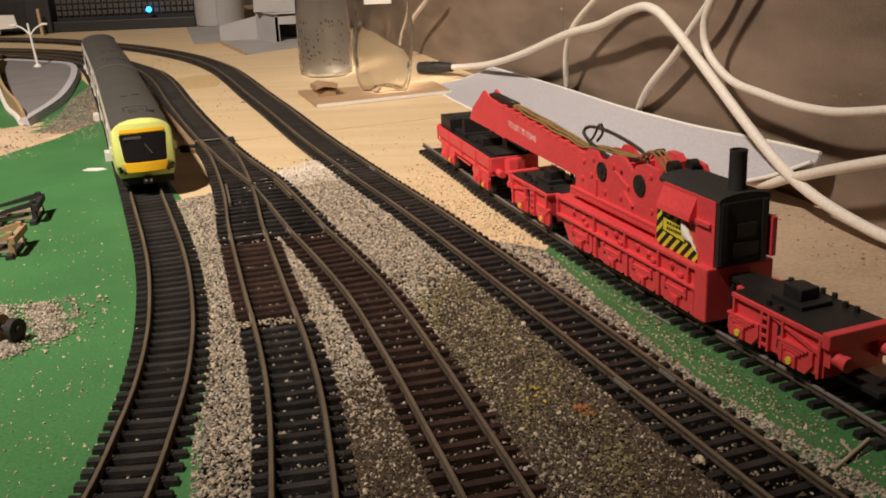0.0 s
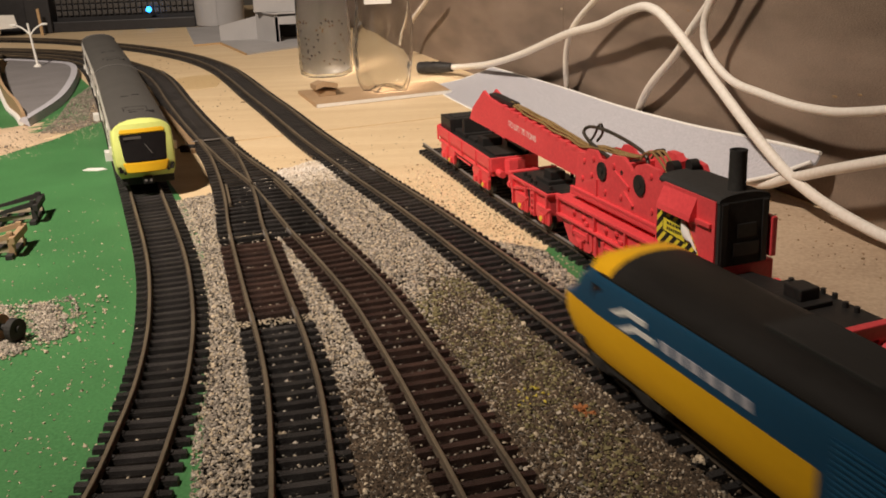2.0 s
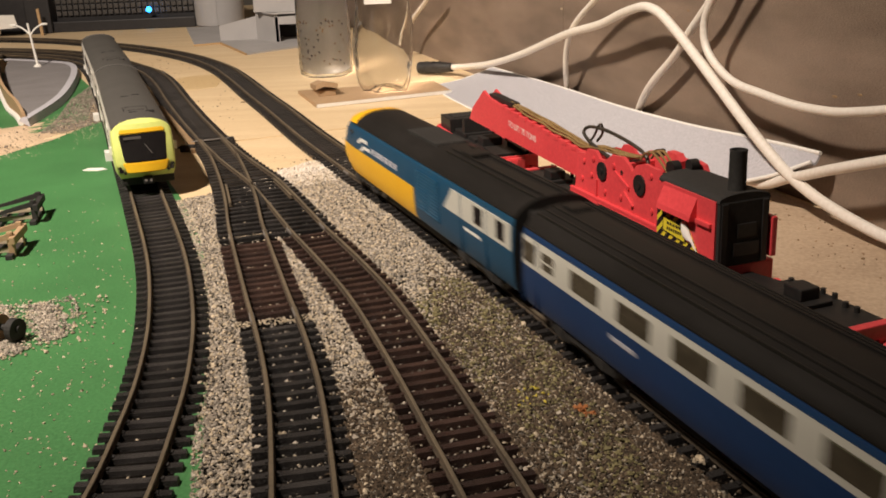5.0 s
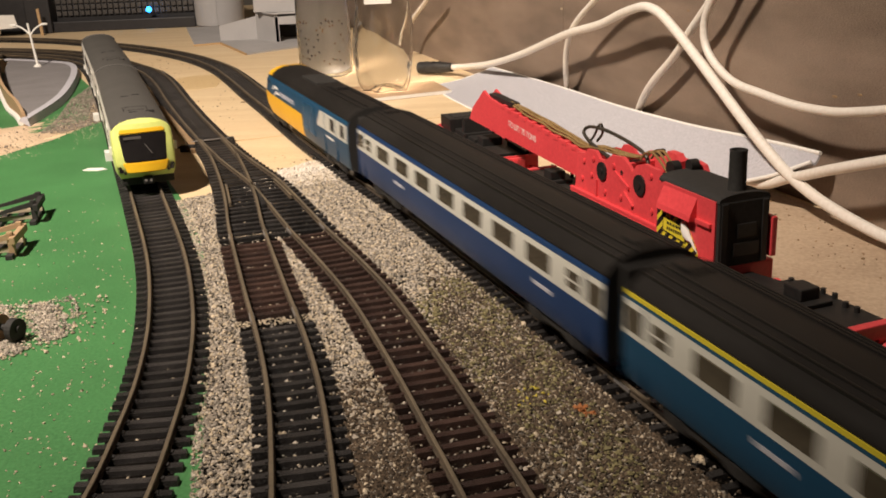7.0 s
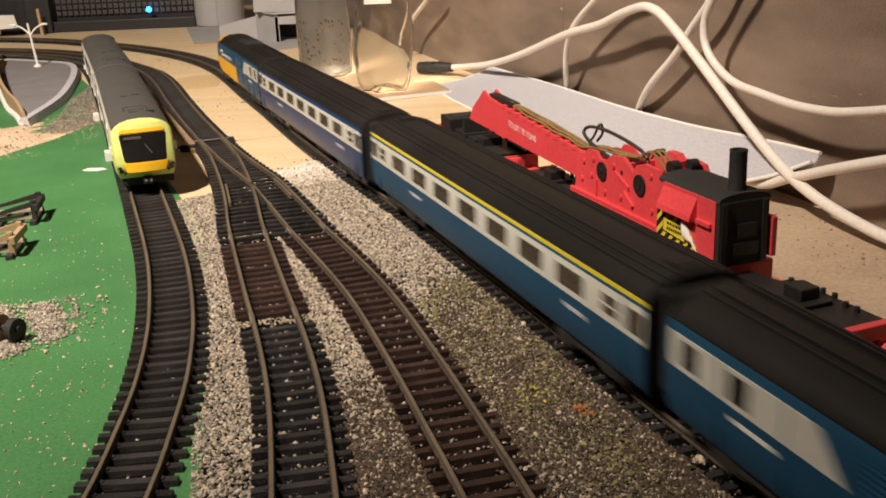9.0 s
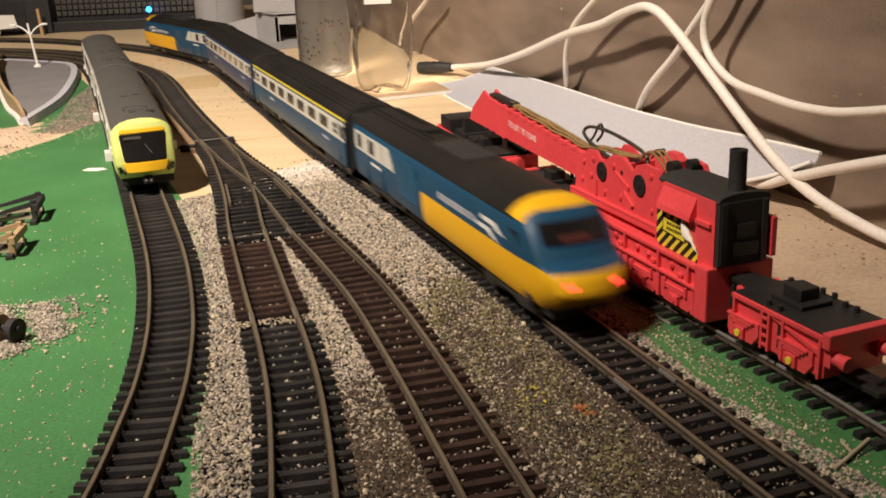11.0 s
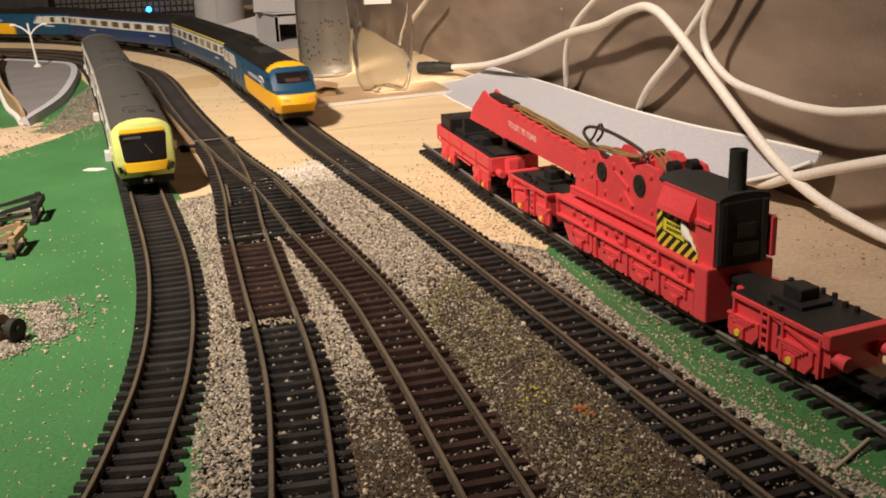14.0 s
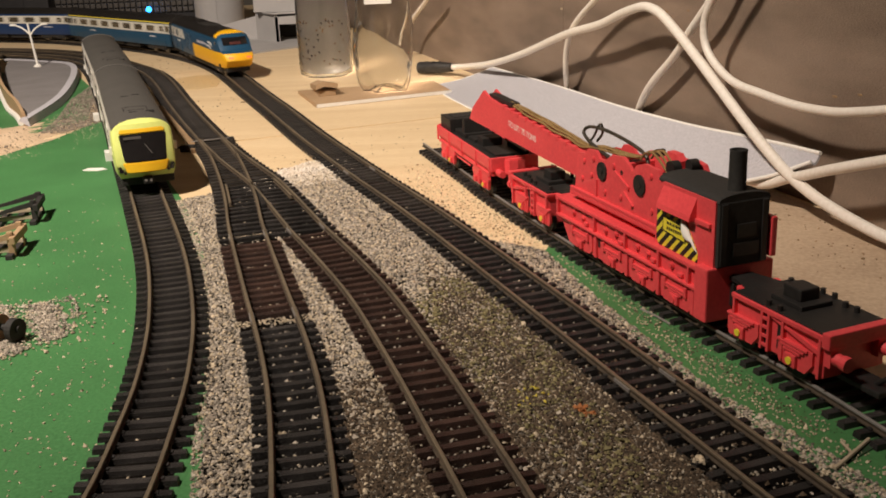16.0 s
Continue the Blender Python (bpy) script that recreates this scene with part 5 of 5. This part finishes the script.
def crane_train():
    s = SIDING.near
    rail_crane(SIDING.stand(s(88, 393), 44))
    relieving_bogie(SIDING.stand(s(121, 306) + 6, 14) @ pose(0, 0, 0, 0, 0, 180), "red four-wheel relieving wagon beneath the crane tail")
    relieving_bogie(SIDING.stand(s(54.5, 493) - 8.5, 14), "red four-wheel relieving wagon beneath the jib")
    runner_wagon(SIDING.stand(s(28, 581), 32))


# ---- things round the tracks ----
def cables():
    for nm, r, pts in (
        ("power_cable", 2.9, [(-6, 1030, 4), (17, 1015, 4), (47, 923, 18), (71, 843, 36), (98, 756, 61), (115, 703, 73), (127, 664, 85), (136, 634, 89), (146, 602, 76), (171, 519, 28), (183, 482, 11), (197, 438, 3), (212, 395, 1), (232, 330, -1), (250, 230, -1)]),
        ("power_cable", 2.1, [(128, 660, 108), (118, 695, 97), (104, 738, 72), (100, 758, 53), (101, 775, 32), (106, 801, 9), (108, 806, -2)]),
        ("power_cable", 2.5, [(166, 566, 120), (159, 584, 96), (154, 603, 79), (149, 624, 60), (141, 655, 37), (140, 685, 15), (141, 694, 0)]),
        ("power_cable", 2.3, [(163, 545, 125), (156, 568, 98), (154, 576, 83), (156, 571, 68), (163, 549, 56), (172, 522, 52.5), (180, 495, 51), (188, 470, 52), (194, 452, 55), (201, 430, 60), (216, 385, 72)]),
        ("power_cable", 2.7, [(140, 610, -1), (169, 527, 3), (180, 493, 14), (189, 461, 26), (199, 430, 37), (214, 385, 52)]),
        ("power_cable", 2.6, [(2, 1065, 80), (-6, 1094, 65), (-16, 1127, 51), (-25, 1155, 37), (-36, 1185, 10)])):
        tagged(part(nm, tube(smooth_line(pts, 10), r, 14), CABLE, None, smooth=True), "grubby white flexible power cable looped against the board", "cable", group="white cables")
    t = thing("inline_socket", "black rubber inline socket on the white cable", "socket")
    a, b = Vector((-16, 1036, 2)), Vector((17, 1013, 4))
    part("socket_body", rod(a, a.lerp(b, 0.72), 6.0, 5.8, 20), BLACK, t)
    part("strain_relief", rod(a.lerp(b, 0.72), b, 5.6, 4.4, 18), BLACK, t)
    for f in (0.2, 0.4, 0.58):
        part("grip_ring", rod(a.lerp(b, f), a.lerp(b, f + 0.06), 6.3, n=20), BLACK, t)


def leaning_card():
    bm = bmesh.new()
    low = smooth_line([(-8, 957, -4.6), (33, 813, -4.6), (78, 705, -4.4), (118, 610, -3.5), (150, 545, 0), (170, 512, 10), (187, 487, 24)], 6)
    top = smooth_line([(54, 948, 12), (98, 806, 15), (130, 700, 16), (158, 612, 19), (174, 558, 23), (184, 512, 27), (191, 486, 28.5)], 6)
    k = 6
    grid = [[a.lerp(b, j / k) + Vector((0, 0, -3.0 * math.sin(math.pi * j / k))) for j in range(k + 1)] for a, b in zip(low, top)]
    up = [[bm.verts.new(p) for p in row] for row in grid]
    dn = [[bm.verts.new(p + Vector((0.5, 0.2, -1.6))) for p in row] for row in grid]
    n = len(grid)
    for i in range(n - 1):
        for j in range(k):
            bm.faces.new((up[i][j], up[i + 1][j], up[i + 1][j + 1], up[i][j + 1]))
            bm.faces.new((dn[i][j], dn[i][j + 1], dn[i + 1][j + 1], dn[i + 1][j]))
        for j in (0, k):
            bm.faces.new((up[i][j], up[i + 1][j], dn[i + 1][j], dn[i][j]))
    for i in (0, n - 1):
        for j in range(k):
            bm.faces.new((up[i][j], up[i][j + 1], dn[i][j + 1], dn[i][j]))
    sheet = tagged(part("card_sheet", bm, SPECKLED, smooth=True), "speckled pale grey card sheet leaning on the brown board", "card sheet")
    for edge in (low, top, [low[0].lerp(top[0], j / k) + Vector((0, 0, -3.0 * math.sin(math.pi * j / k))) for j in range(k + 1)]):
        part("torn_edge", tube([p + Vector((0.2, 0.1, -0.7)) for p in edge], 1.05, 8), PAPER, sheet, "white torn paper edge", smooth=True)


FROST = glass("cloudy_glass", (0.90, 0.88, 0.84), 0.28)
JAR = glass("dusty_glass", (0.80, 0.79, 0.77), 0.12)


def glassware():
    j = thing("glass_jar", "dusty glass jar standing upside down on the board", "jar", pose(-0.115, 1.062, -0.005))
    part("glass_body", lathe([(0.1, 0.2), (24, 0.2), (27.5, 3), (28, 8), (28, 70), (27, 96), (20, 112), (20, 128), (18.5, 128), (18.5, 112), (25.4, 95), (26.4, 70), (26.4, 9), (25.5, 4.5), (23, 2.2), (0.1, 2.2)], 40), JAR, j, "clear dusty glass", smooth=True)
    part("residue", lathe([(0.1, 2.6), (24.0, 3.4), (25.9, 8), (25.9, 98), (25.5, 98), (25.3, 9), (0.1, 5)], 32), FROST, j, "cloudy dust film inside", smooth=True)
    rng = random.Random(5)
    for i in range(60):
        a = rng.uniform(3.4, 5.6)
        z = rng.uniform(12, 60)
        part("speck", box(-0.9, 0.9, -0.2, 0.3, -0.9, 1.1, 0.2), MATT_BLACK if i % 2 else SAWDUST, j).matrix_basis = pose(0.0282 * math.cos(a), 0.0282 * math.sin(a), z * MM, 0, 0, math.degrees(a) + 90)
    b = thing("plastic_bottle", "clear upturned plastic bottle with a petaloid base", "bottle", pose(-0.046, 0.922, -0.0015))
    wob = lambda a, z: 1 - 0.30 * max(0.0, 1 - z / 30) * (0.5 + 0.5 * math.cos(5 * a)) - 0.03 * math.sin(3 * a + z * 0.06) - 0.025 * math.sin(5 * a - z * 0.11) * min(1, z / 30)
    part("bottle_body", lathe([(0.1, 6), (9, 4), (17, 0.3), (22, 1.0), (25.5, 8), (27.4, 20), (28.0, 40), (27.0, 58), (24.6, 78), (25.0, 100), (20, 130), (19.4, 130), (24.3, 100), (23.9, 78), (26.2, 58), (27.2, 40), (26.6, 20), (24.8, 9), (21.4, 2.0), (17, 1.2), (9, 4.8), (0.1, 6.8)], 60, wob=wob), GLASS, b, "crinkled clear plastic", smooth=True)
    part("label_scrap", box(-14, 10, -26.6, -25.8, 80, 84, 0.2), PAPER, b)


def clear_shadows():
    """Thin glass lets the light through."""
    for o in scene.objects:
        if o.type == "MESH" and o.data.materials and o.data.materials[0] in (GLASS, FROST, JAR):
            o.visible_shadow = False


def offcuts():
    t = thing("wooden_offcut", "thin pale plywood offcut lying on the baseboard", "board")
    part("offcut_sheet", slab([(-131, 944), (-104, 861), (14, 908), (-2, 968)], -5, -1.8, bevel=0.3), CARTON, t)
    part("cut_edge", slab([(-104.2, 860.6), (14.2, 907.6), (14.0, 908.4), (-104, 861.6)], -4.6, -1.7), PAPER, t, "white sawn edge")
    w = thing("wooden_scrap", "bent brown card scrap propped on the offcut", "scrap", pose(-0.104, 0.925, -0.0017, 0, 0, 14))
    part("bent_card", upright([(-10, 4.0), (-3, 6.4), (10, 4.4), (10, 8.4), (-3, 11.0), (-10, 8.4)], -24, 20), CARTON, w).matrix_basis = pose(0, 0, 0, -6, 0, 0)
    part("prop", box(-8, 8, -20, 15, 0, 5.2, 0.4), CARTON, w, "splintered underside")
    t = thing("wood_strip", "low rough plywood strip beside the standing railcar, coloured for its shadow", "wood strip")
    # Sawdust brown puts the railcar's shadow into the strip's colour.
    part("strip", slab([(-250, 892), (-247, 894), (-179, 722), (-174, 700), (-177, 699), (-182.5, 718)], -5, -2.0, bevel=0.3), SAWDUST, t)
    c = thing("wire_clip", "small black wire clip by the turnout", "wire clip", pose(-0.180, 0.706, -0.005))
    part("clip_body", box(-6, 5, -2, 2, 0, 5, 0.5), BLACK, c)
    part("clip_prong", box(-9, -5, -0.6, 0.6, 2.5, 3.6, 0.2), BLACK, c)
    part("clip_prong", box(-9, -5, 1.6, 2.6, 2.5, 3.6, 0.2), BLACK, c)
    for x, y, r in ((-232, 687, 20), (-352, 1029, 24), (-408, 1176, 20), (-290, 843, 22)):
        f = thing("white_tab", "small white card tab beside the track", "card tab", pose(x * MM, y * MM, -0.0044, 0, 0, r), group="white tabs")
        part("tab", box(-2.2, 2.2, -5, 5, 0, 6.5, 0.3), WHITE, f)
    s = thing("paint_scrap", "flat white scrap on the green ground", "scrap", pose(-0.233, 0.658, -0.0042, 0, 0, -8))
    part("scrap", slab([(-7, -3), (5, -4), (9, 0), (4, 4), (-6, 3)], 0, 0.4), PAPER, s)
    tw = thing("twig", "thin pale broken twig on the green strip", "twig")
    part("twig_stem", tube(smooth_line([(107, 244, -3.6), (113, 249, -3.0), (123, 259, -3.4)], 5), 0.6, 8), CHIP_TAN, tw)
    part("twig_tip", tube(smooth_line([(115, 250.5, -3.2), (114, 257, -2.6)], 4), 0.45, 8), CHIP_TAN, tw)
    part("slot_edge", slab([(101, 243), (131, 264.5), (132.5, 262), (103, 240.5)], -4.35, -3.9), DARK_GREEN, tw)
    wr = thing("wire_offcut", "short bent bright wire beside the siding", "wire")
    part("wire_length", tube(smooth_line([(78, 369, -4.0), (82, 360, -3.6), (86, 352, -3.9)], 5), 0.45, 8), RAIL_STEEL, wr)


DARK_GREEN = mat("dark_green_groove", (0.018, 0.05, 0.018), (0.012, 0.03, 0.012), 200, 0.8)


def platform():
    K = 1.06
    out = [(-322, 780), (-330, 870), (-345, 945), (-372, 1045), (-400, 1118), (-432, 1152), (-505, 1197), (-470, 1100), (-428, 990), (-372, 868)]
    out = [(x * K, y * K) for x, y in out]
    t = thing("station_platform", "grey painted pointed platform with pale kerb", "model platform")
    part("deck", slab(out, -5, 2, bevel=0.6), ROAD_GREY, t)
    right = [Vector((x, y, 0)) for x, y in out[:7]]
    right = smooth_line(right, 5)
    bm = bmesh.new()
    prev = None
    for i, p in enumerate(right):
        d = (right[min(i + 1, len(right) - 1)] - right[max(i - 1, 0)]).normalized()
        nrm = Vector((-d.y, d.x, 0))
        q = p + nrm * 7
        ring = [bm.verts.new((a.x, a.y, z)) for a, z in ((p - nrm * 1.0, -4.6), (p + nrm * 0.4, 2.8), (q, 2.8), (q, 1))]
        if prev:
            for k in range(4):
                bm.faces.new((prev[k], prev[(k + 1) % 4], ring[(k + 1) % 4], ring[k]))
        else:
            bm.faces.new(ring)
        prev = ring
    bm.faces.new(prev)
    part("kerb", bm, KERB_GREY, t, "pale grey kerb edging")
    # bowed card wall along the other side
    line = smooth_line([(-346, 836, 0), (-362, 868, 0), (-392, 921, 0), (-452, 1049, 0), (-505, 1170, 0), (-560, 1299, 0)], 6)
    bm = bmesh.new()
    prev = None
    for i, p in enumerate(line):
        f = i / (len(line) - 1)
        h = 7 + 25 * f
        ring = [bm.verts.new(v) for v in ((p.x - 4, p.y, -5), (p.x - 7 * f - 4, p.y, h), (p.x - 7 * f - 1.5, p.y + 1, h), (p.x, p.y + 1, -5))]
        if prev:
            for k in range(4):
                bm.faces.new((prev[k], prev[(k + 1) % 4], ring[(k + 1) % 4], ring[k]))
        else:
            bm.faces.new(ring)
        prev = ring
    bm.faces.new(prev)
    part("card_wall", bm, CARTON, t, "bowed brown card wall")
    part("white_edge", tube([p + Vector((-5, -1, -2)) for p in line[:18]], 2.6, 8), WHITE, t, "white painted lower edge")
    l = thing("platform_lamp", "white plastic double-armed platform lamp", "model lamp", pose(-0.465, 1.180, 0.002))
    part("foot", lathe([(0.1, 0), (4.5, 0), (4.2, 1.5), (2.2, 2.6), (0.1, 2.8)], 16), WHITE, l)
    part("post", rod((0, 0, 2), (-4.0, 0, 50), 1.5, 1.1, 12), WHITE, l)
    for s in (-1, 1):
        a = part("arm", tube(smooth_line([(-2.6, 0, 36), (-2.6 + s * 5, 0, 42), (-2.6 + s * 12, 0, 46.5), (-2.6 + s * 20, 0, 48.5)], 6), 1.0, 8), WHITE, l)
        part("lamp_head", box(-2.6 + s * 18 - 3.5, -2.6 + s * 18 + 3.5, -1.6, 1.6, 47.3, 49.4, 0.5), WHITE, a)


def buffer_stops():
    for x, y, rz, col in ((-236, 541, 12, MATT_BLACK), (-224, 481, 8, CARTON)):
        t = thing("buffer_stop", "black and cream timber buffer stop on the green" if col is MATT_BLACK else "brown plastic buffer stop lying on the green", "buffer stop", pose(x * MM, y * MM, -0.0042, 0, 0, rz), group="buffer stops")
        for s in (-1, 1):
            part("side_rail", box(-34, 10, s * 8 - 1, s * 8 + 1, 2.2, 4.4, 0.3), CHIP_TAN, t, "cream rail")
            part("raking_strut", upright([(-32, 3), (-29, 3), (9, 9.5), (9, 12.5)], s * 10 - 0.8, s * 10 + 0.8), col, t)
            part("post", box(7, 10, s * 9 - 1.3, s * 9 + 1.3, 0, 13, 0.3), col, t)
        part("beam", box(8.5, 11.5, -13, 13, 7, 11, 0.5), col, t)
        for k in range(5):
            part("sleeper", box(-30 + 9 * k, -26.5 + 9 * k, -15, 15, 0, 2.3, 0.3), MATT_BLACK, t)
    w = thing("wheel_scrap", "brown loose wheel and axle on gravel", "wheel set", pose(-0.178, 0.366, -0.0035, 0, 0, 70))
    part("wheel_disc", rod((0, -3, 5), (0, 3, 5), 5.2, n=20), CARTON, w)
    part("axle", rod((0, -12, 5), (0, 12, 5), 1.4, n=12), MATT_BLACK, w)
    part("wheel_disc", rod((0, -11, 4.6), (0, -8, 4.6), 4.6, n=20), MATT_BLACK, w)


def far_end():
    k = thing("electronic_keyboard", "black equipment rack with rows of keys and blue lamp", "equipment", pose(-0.512, 1.675, -0.005))
    part("case", box(-125, 125, 0, 60, 0, 13, 2.0), DARK_CASE, k)
    part("back_panel", box(-125, 125, 20, 60, 12, 150, 2.0), DARK_CASE, k)
    part("front_lip", box(-122, 122, -4, 4, 0, 17, 1.5), DARK_CASE, k)
    for r in range(5):
        for c in range(25):
            part("key", box(-118 + 9.5 * c, -110.5 + 9.5 * c, 14.5 + r * 1.0, 20.5, 25 + 9.5 * r, 32 + 9.5 * r, 0.5), KEYTOP, k)
    part("status_lamp", lathe([(0.1, 4.6), (2.4, 4), (4.2, 2), (4.6, 0), (0.1, 0)], 16), LED, k, "glowing blue status lamp", smooth=True).matrix_basis = pose(0.049, -0.004, 0.031, 90, 0, 0)
    s = thing("speaker_box", "dark upright equipment box behind the track", "box", pose(-0.641, 1.66, -0.005, 0, 0, 4))
    part("cabinet", box(-20, 20, 0, 40, 0, 150, 2.0), DARK_CASE, s)
    part("side_tray", box(-70, -22, 20, 60, 0, 120, 2.0), DARK_CASE, s)
    for z in (54, 60):
        part("vent", box(-12, -4, -0.6, 0.6, z, z + 2.2, 0.3), KEYTOP, s)
    p = thing("paper_sheet", "white paper sheet propped behind the track", "paper", pose(-0.690, 1.63, -0.005, 0, 0, 5))
    part("sheet", upright([(-50, 10), (26, 14), (34, 1), (22, 34), (-50, 36)][:2] + [(22, 34), (-50, 36)], 0, 0.8), PAPER, p)
    st = thing("wooden_stick", "thin pale wooden stick standing behind the lamp", "stick", pose(-0.628, 1.635, -0.005))
    part("stick", box(-2.2, 2.2, -1.5, 1.5, 0, 42, 0.4, m=pose(0, 0, 0, 0, -3, 0)), PINE_EDGE, st)
    g = thing("grey_card_building", "unfinished grey card building with a dark doorway", "card model", pose(0, 0, -0.005))
    part("base_card", slab([(-400, 1648), (-328, 1387), (-296, 1402), (-235, 1261), (-150, 1345), (-140, 1640)], 0, 2.0), GREY_CARD, g)
    part("card_edge", slab([(-329, 1384), (-296, 1399), (-235, 1258), (-234.6, 1261.5), (-295, 1403), (-328, 1388)], 0.2, 2.3), PINE_EDGE, g, "pale cut edge")
    part("low_wall", upright([(-300, 2), (-246, 2), (-246, 34), (-300, 22)], 1425, 1428), GREY_CARD, g)
    h = 31
    front = part("front_wall", upright([(-214, 2), (-214, h + 4), (-160, h + 6), (-160, 2), (-178, 2), (-178, h - 6), (-209, h - 6), (-209, 2)], 1378, 1381), GREY_CARD, g, "front with square doorway")
    part("side_wall", slab([(-214, 1378), (-210, 1378), (-244, 1425), (-248, 1425)], 2, h + 10), GREY_CARD, g)
    part("roof_sheet", slab([(-217, 1374), (-158, 1374), (-158, 1440), (-252, 1440), (-250, 1424)], h + 8, h + 10), GREY_CARD, g)
    # Matt black here stands in for the shade inside the doorway.
    part("doorway_shade_wall", slab([(-250, 1436), (-158, 1436), (-158, 1440), (-250, 1440)], 2, h + 8), MATT_BLACK, g)
    part("upper_block", slab([(-245, 1400), (-160, 1384), (-160, 1438), (-245, 1438)], h + 10, h + 60), GREY_CARD, g)
    tk = thing("grey_tank", "tall grey card cylinder standing on the base", "card model", pose(-0.352, 1.69, -0.003))
    part("drum", lathe([(0.1, 0), (40, 0), (40, 140), (38, 140), (38, 3), (0.1, 3)], 40), GREY_CARD, tk, smooth=True)
    part("seam_strip", box(-4, 4, -41, -39.6, 0, 140, 0.3), GREY_CARD, tk)


def room_lamp():
    t = thing("ceiling_lamp", "white shaded lamp hanging from the loft ceiling", "lamp", pose(-0.54, 0.05, 1.05))
    part("shade", lathe([(14, 40), (16, 40), (90, 6), (92, 4), (90, 5), (15, 38)], 32), WHITE, t)
    part("flex", rod((0, 0, 38), (0, 0, 450), 3), CABLE, t)


def motions():
    """The express runs along the main line from beside the camera to the far curve."""
    for ob, off, half, flip in EXPRESS:
        rows = []
        for i in range(33):
            t = i * 0.5
            m = MAIN.stand(run_at(t) + off, half)
            rows.append((t, m @ pose(0, 0, 0, 0, 0, 180) if flip else m))
        walk(ob, rows)


room()
back_board()
patches()
all_tracks()
scatter()
express()
standing_unit()
crane_train()
cables()
leaning_card()
glassware()
offcuts()
platform()
buffer_stops()
far_end()
room_lamp()
clear_shadows()
motions()
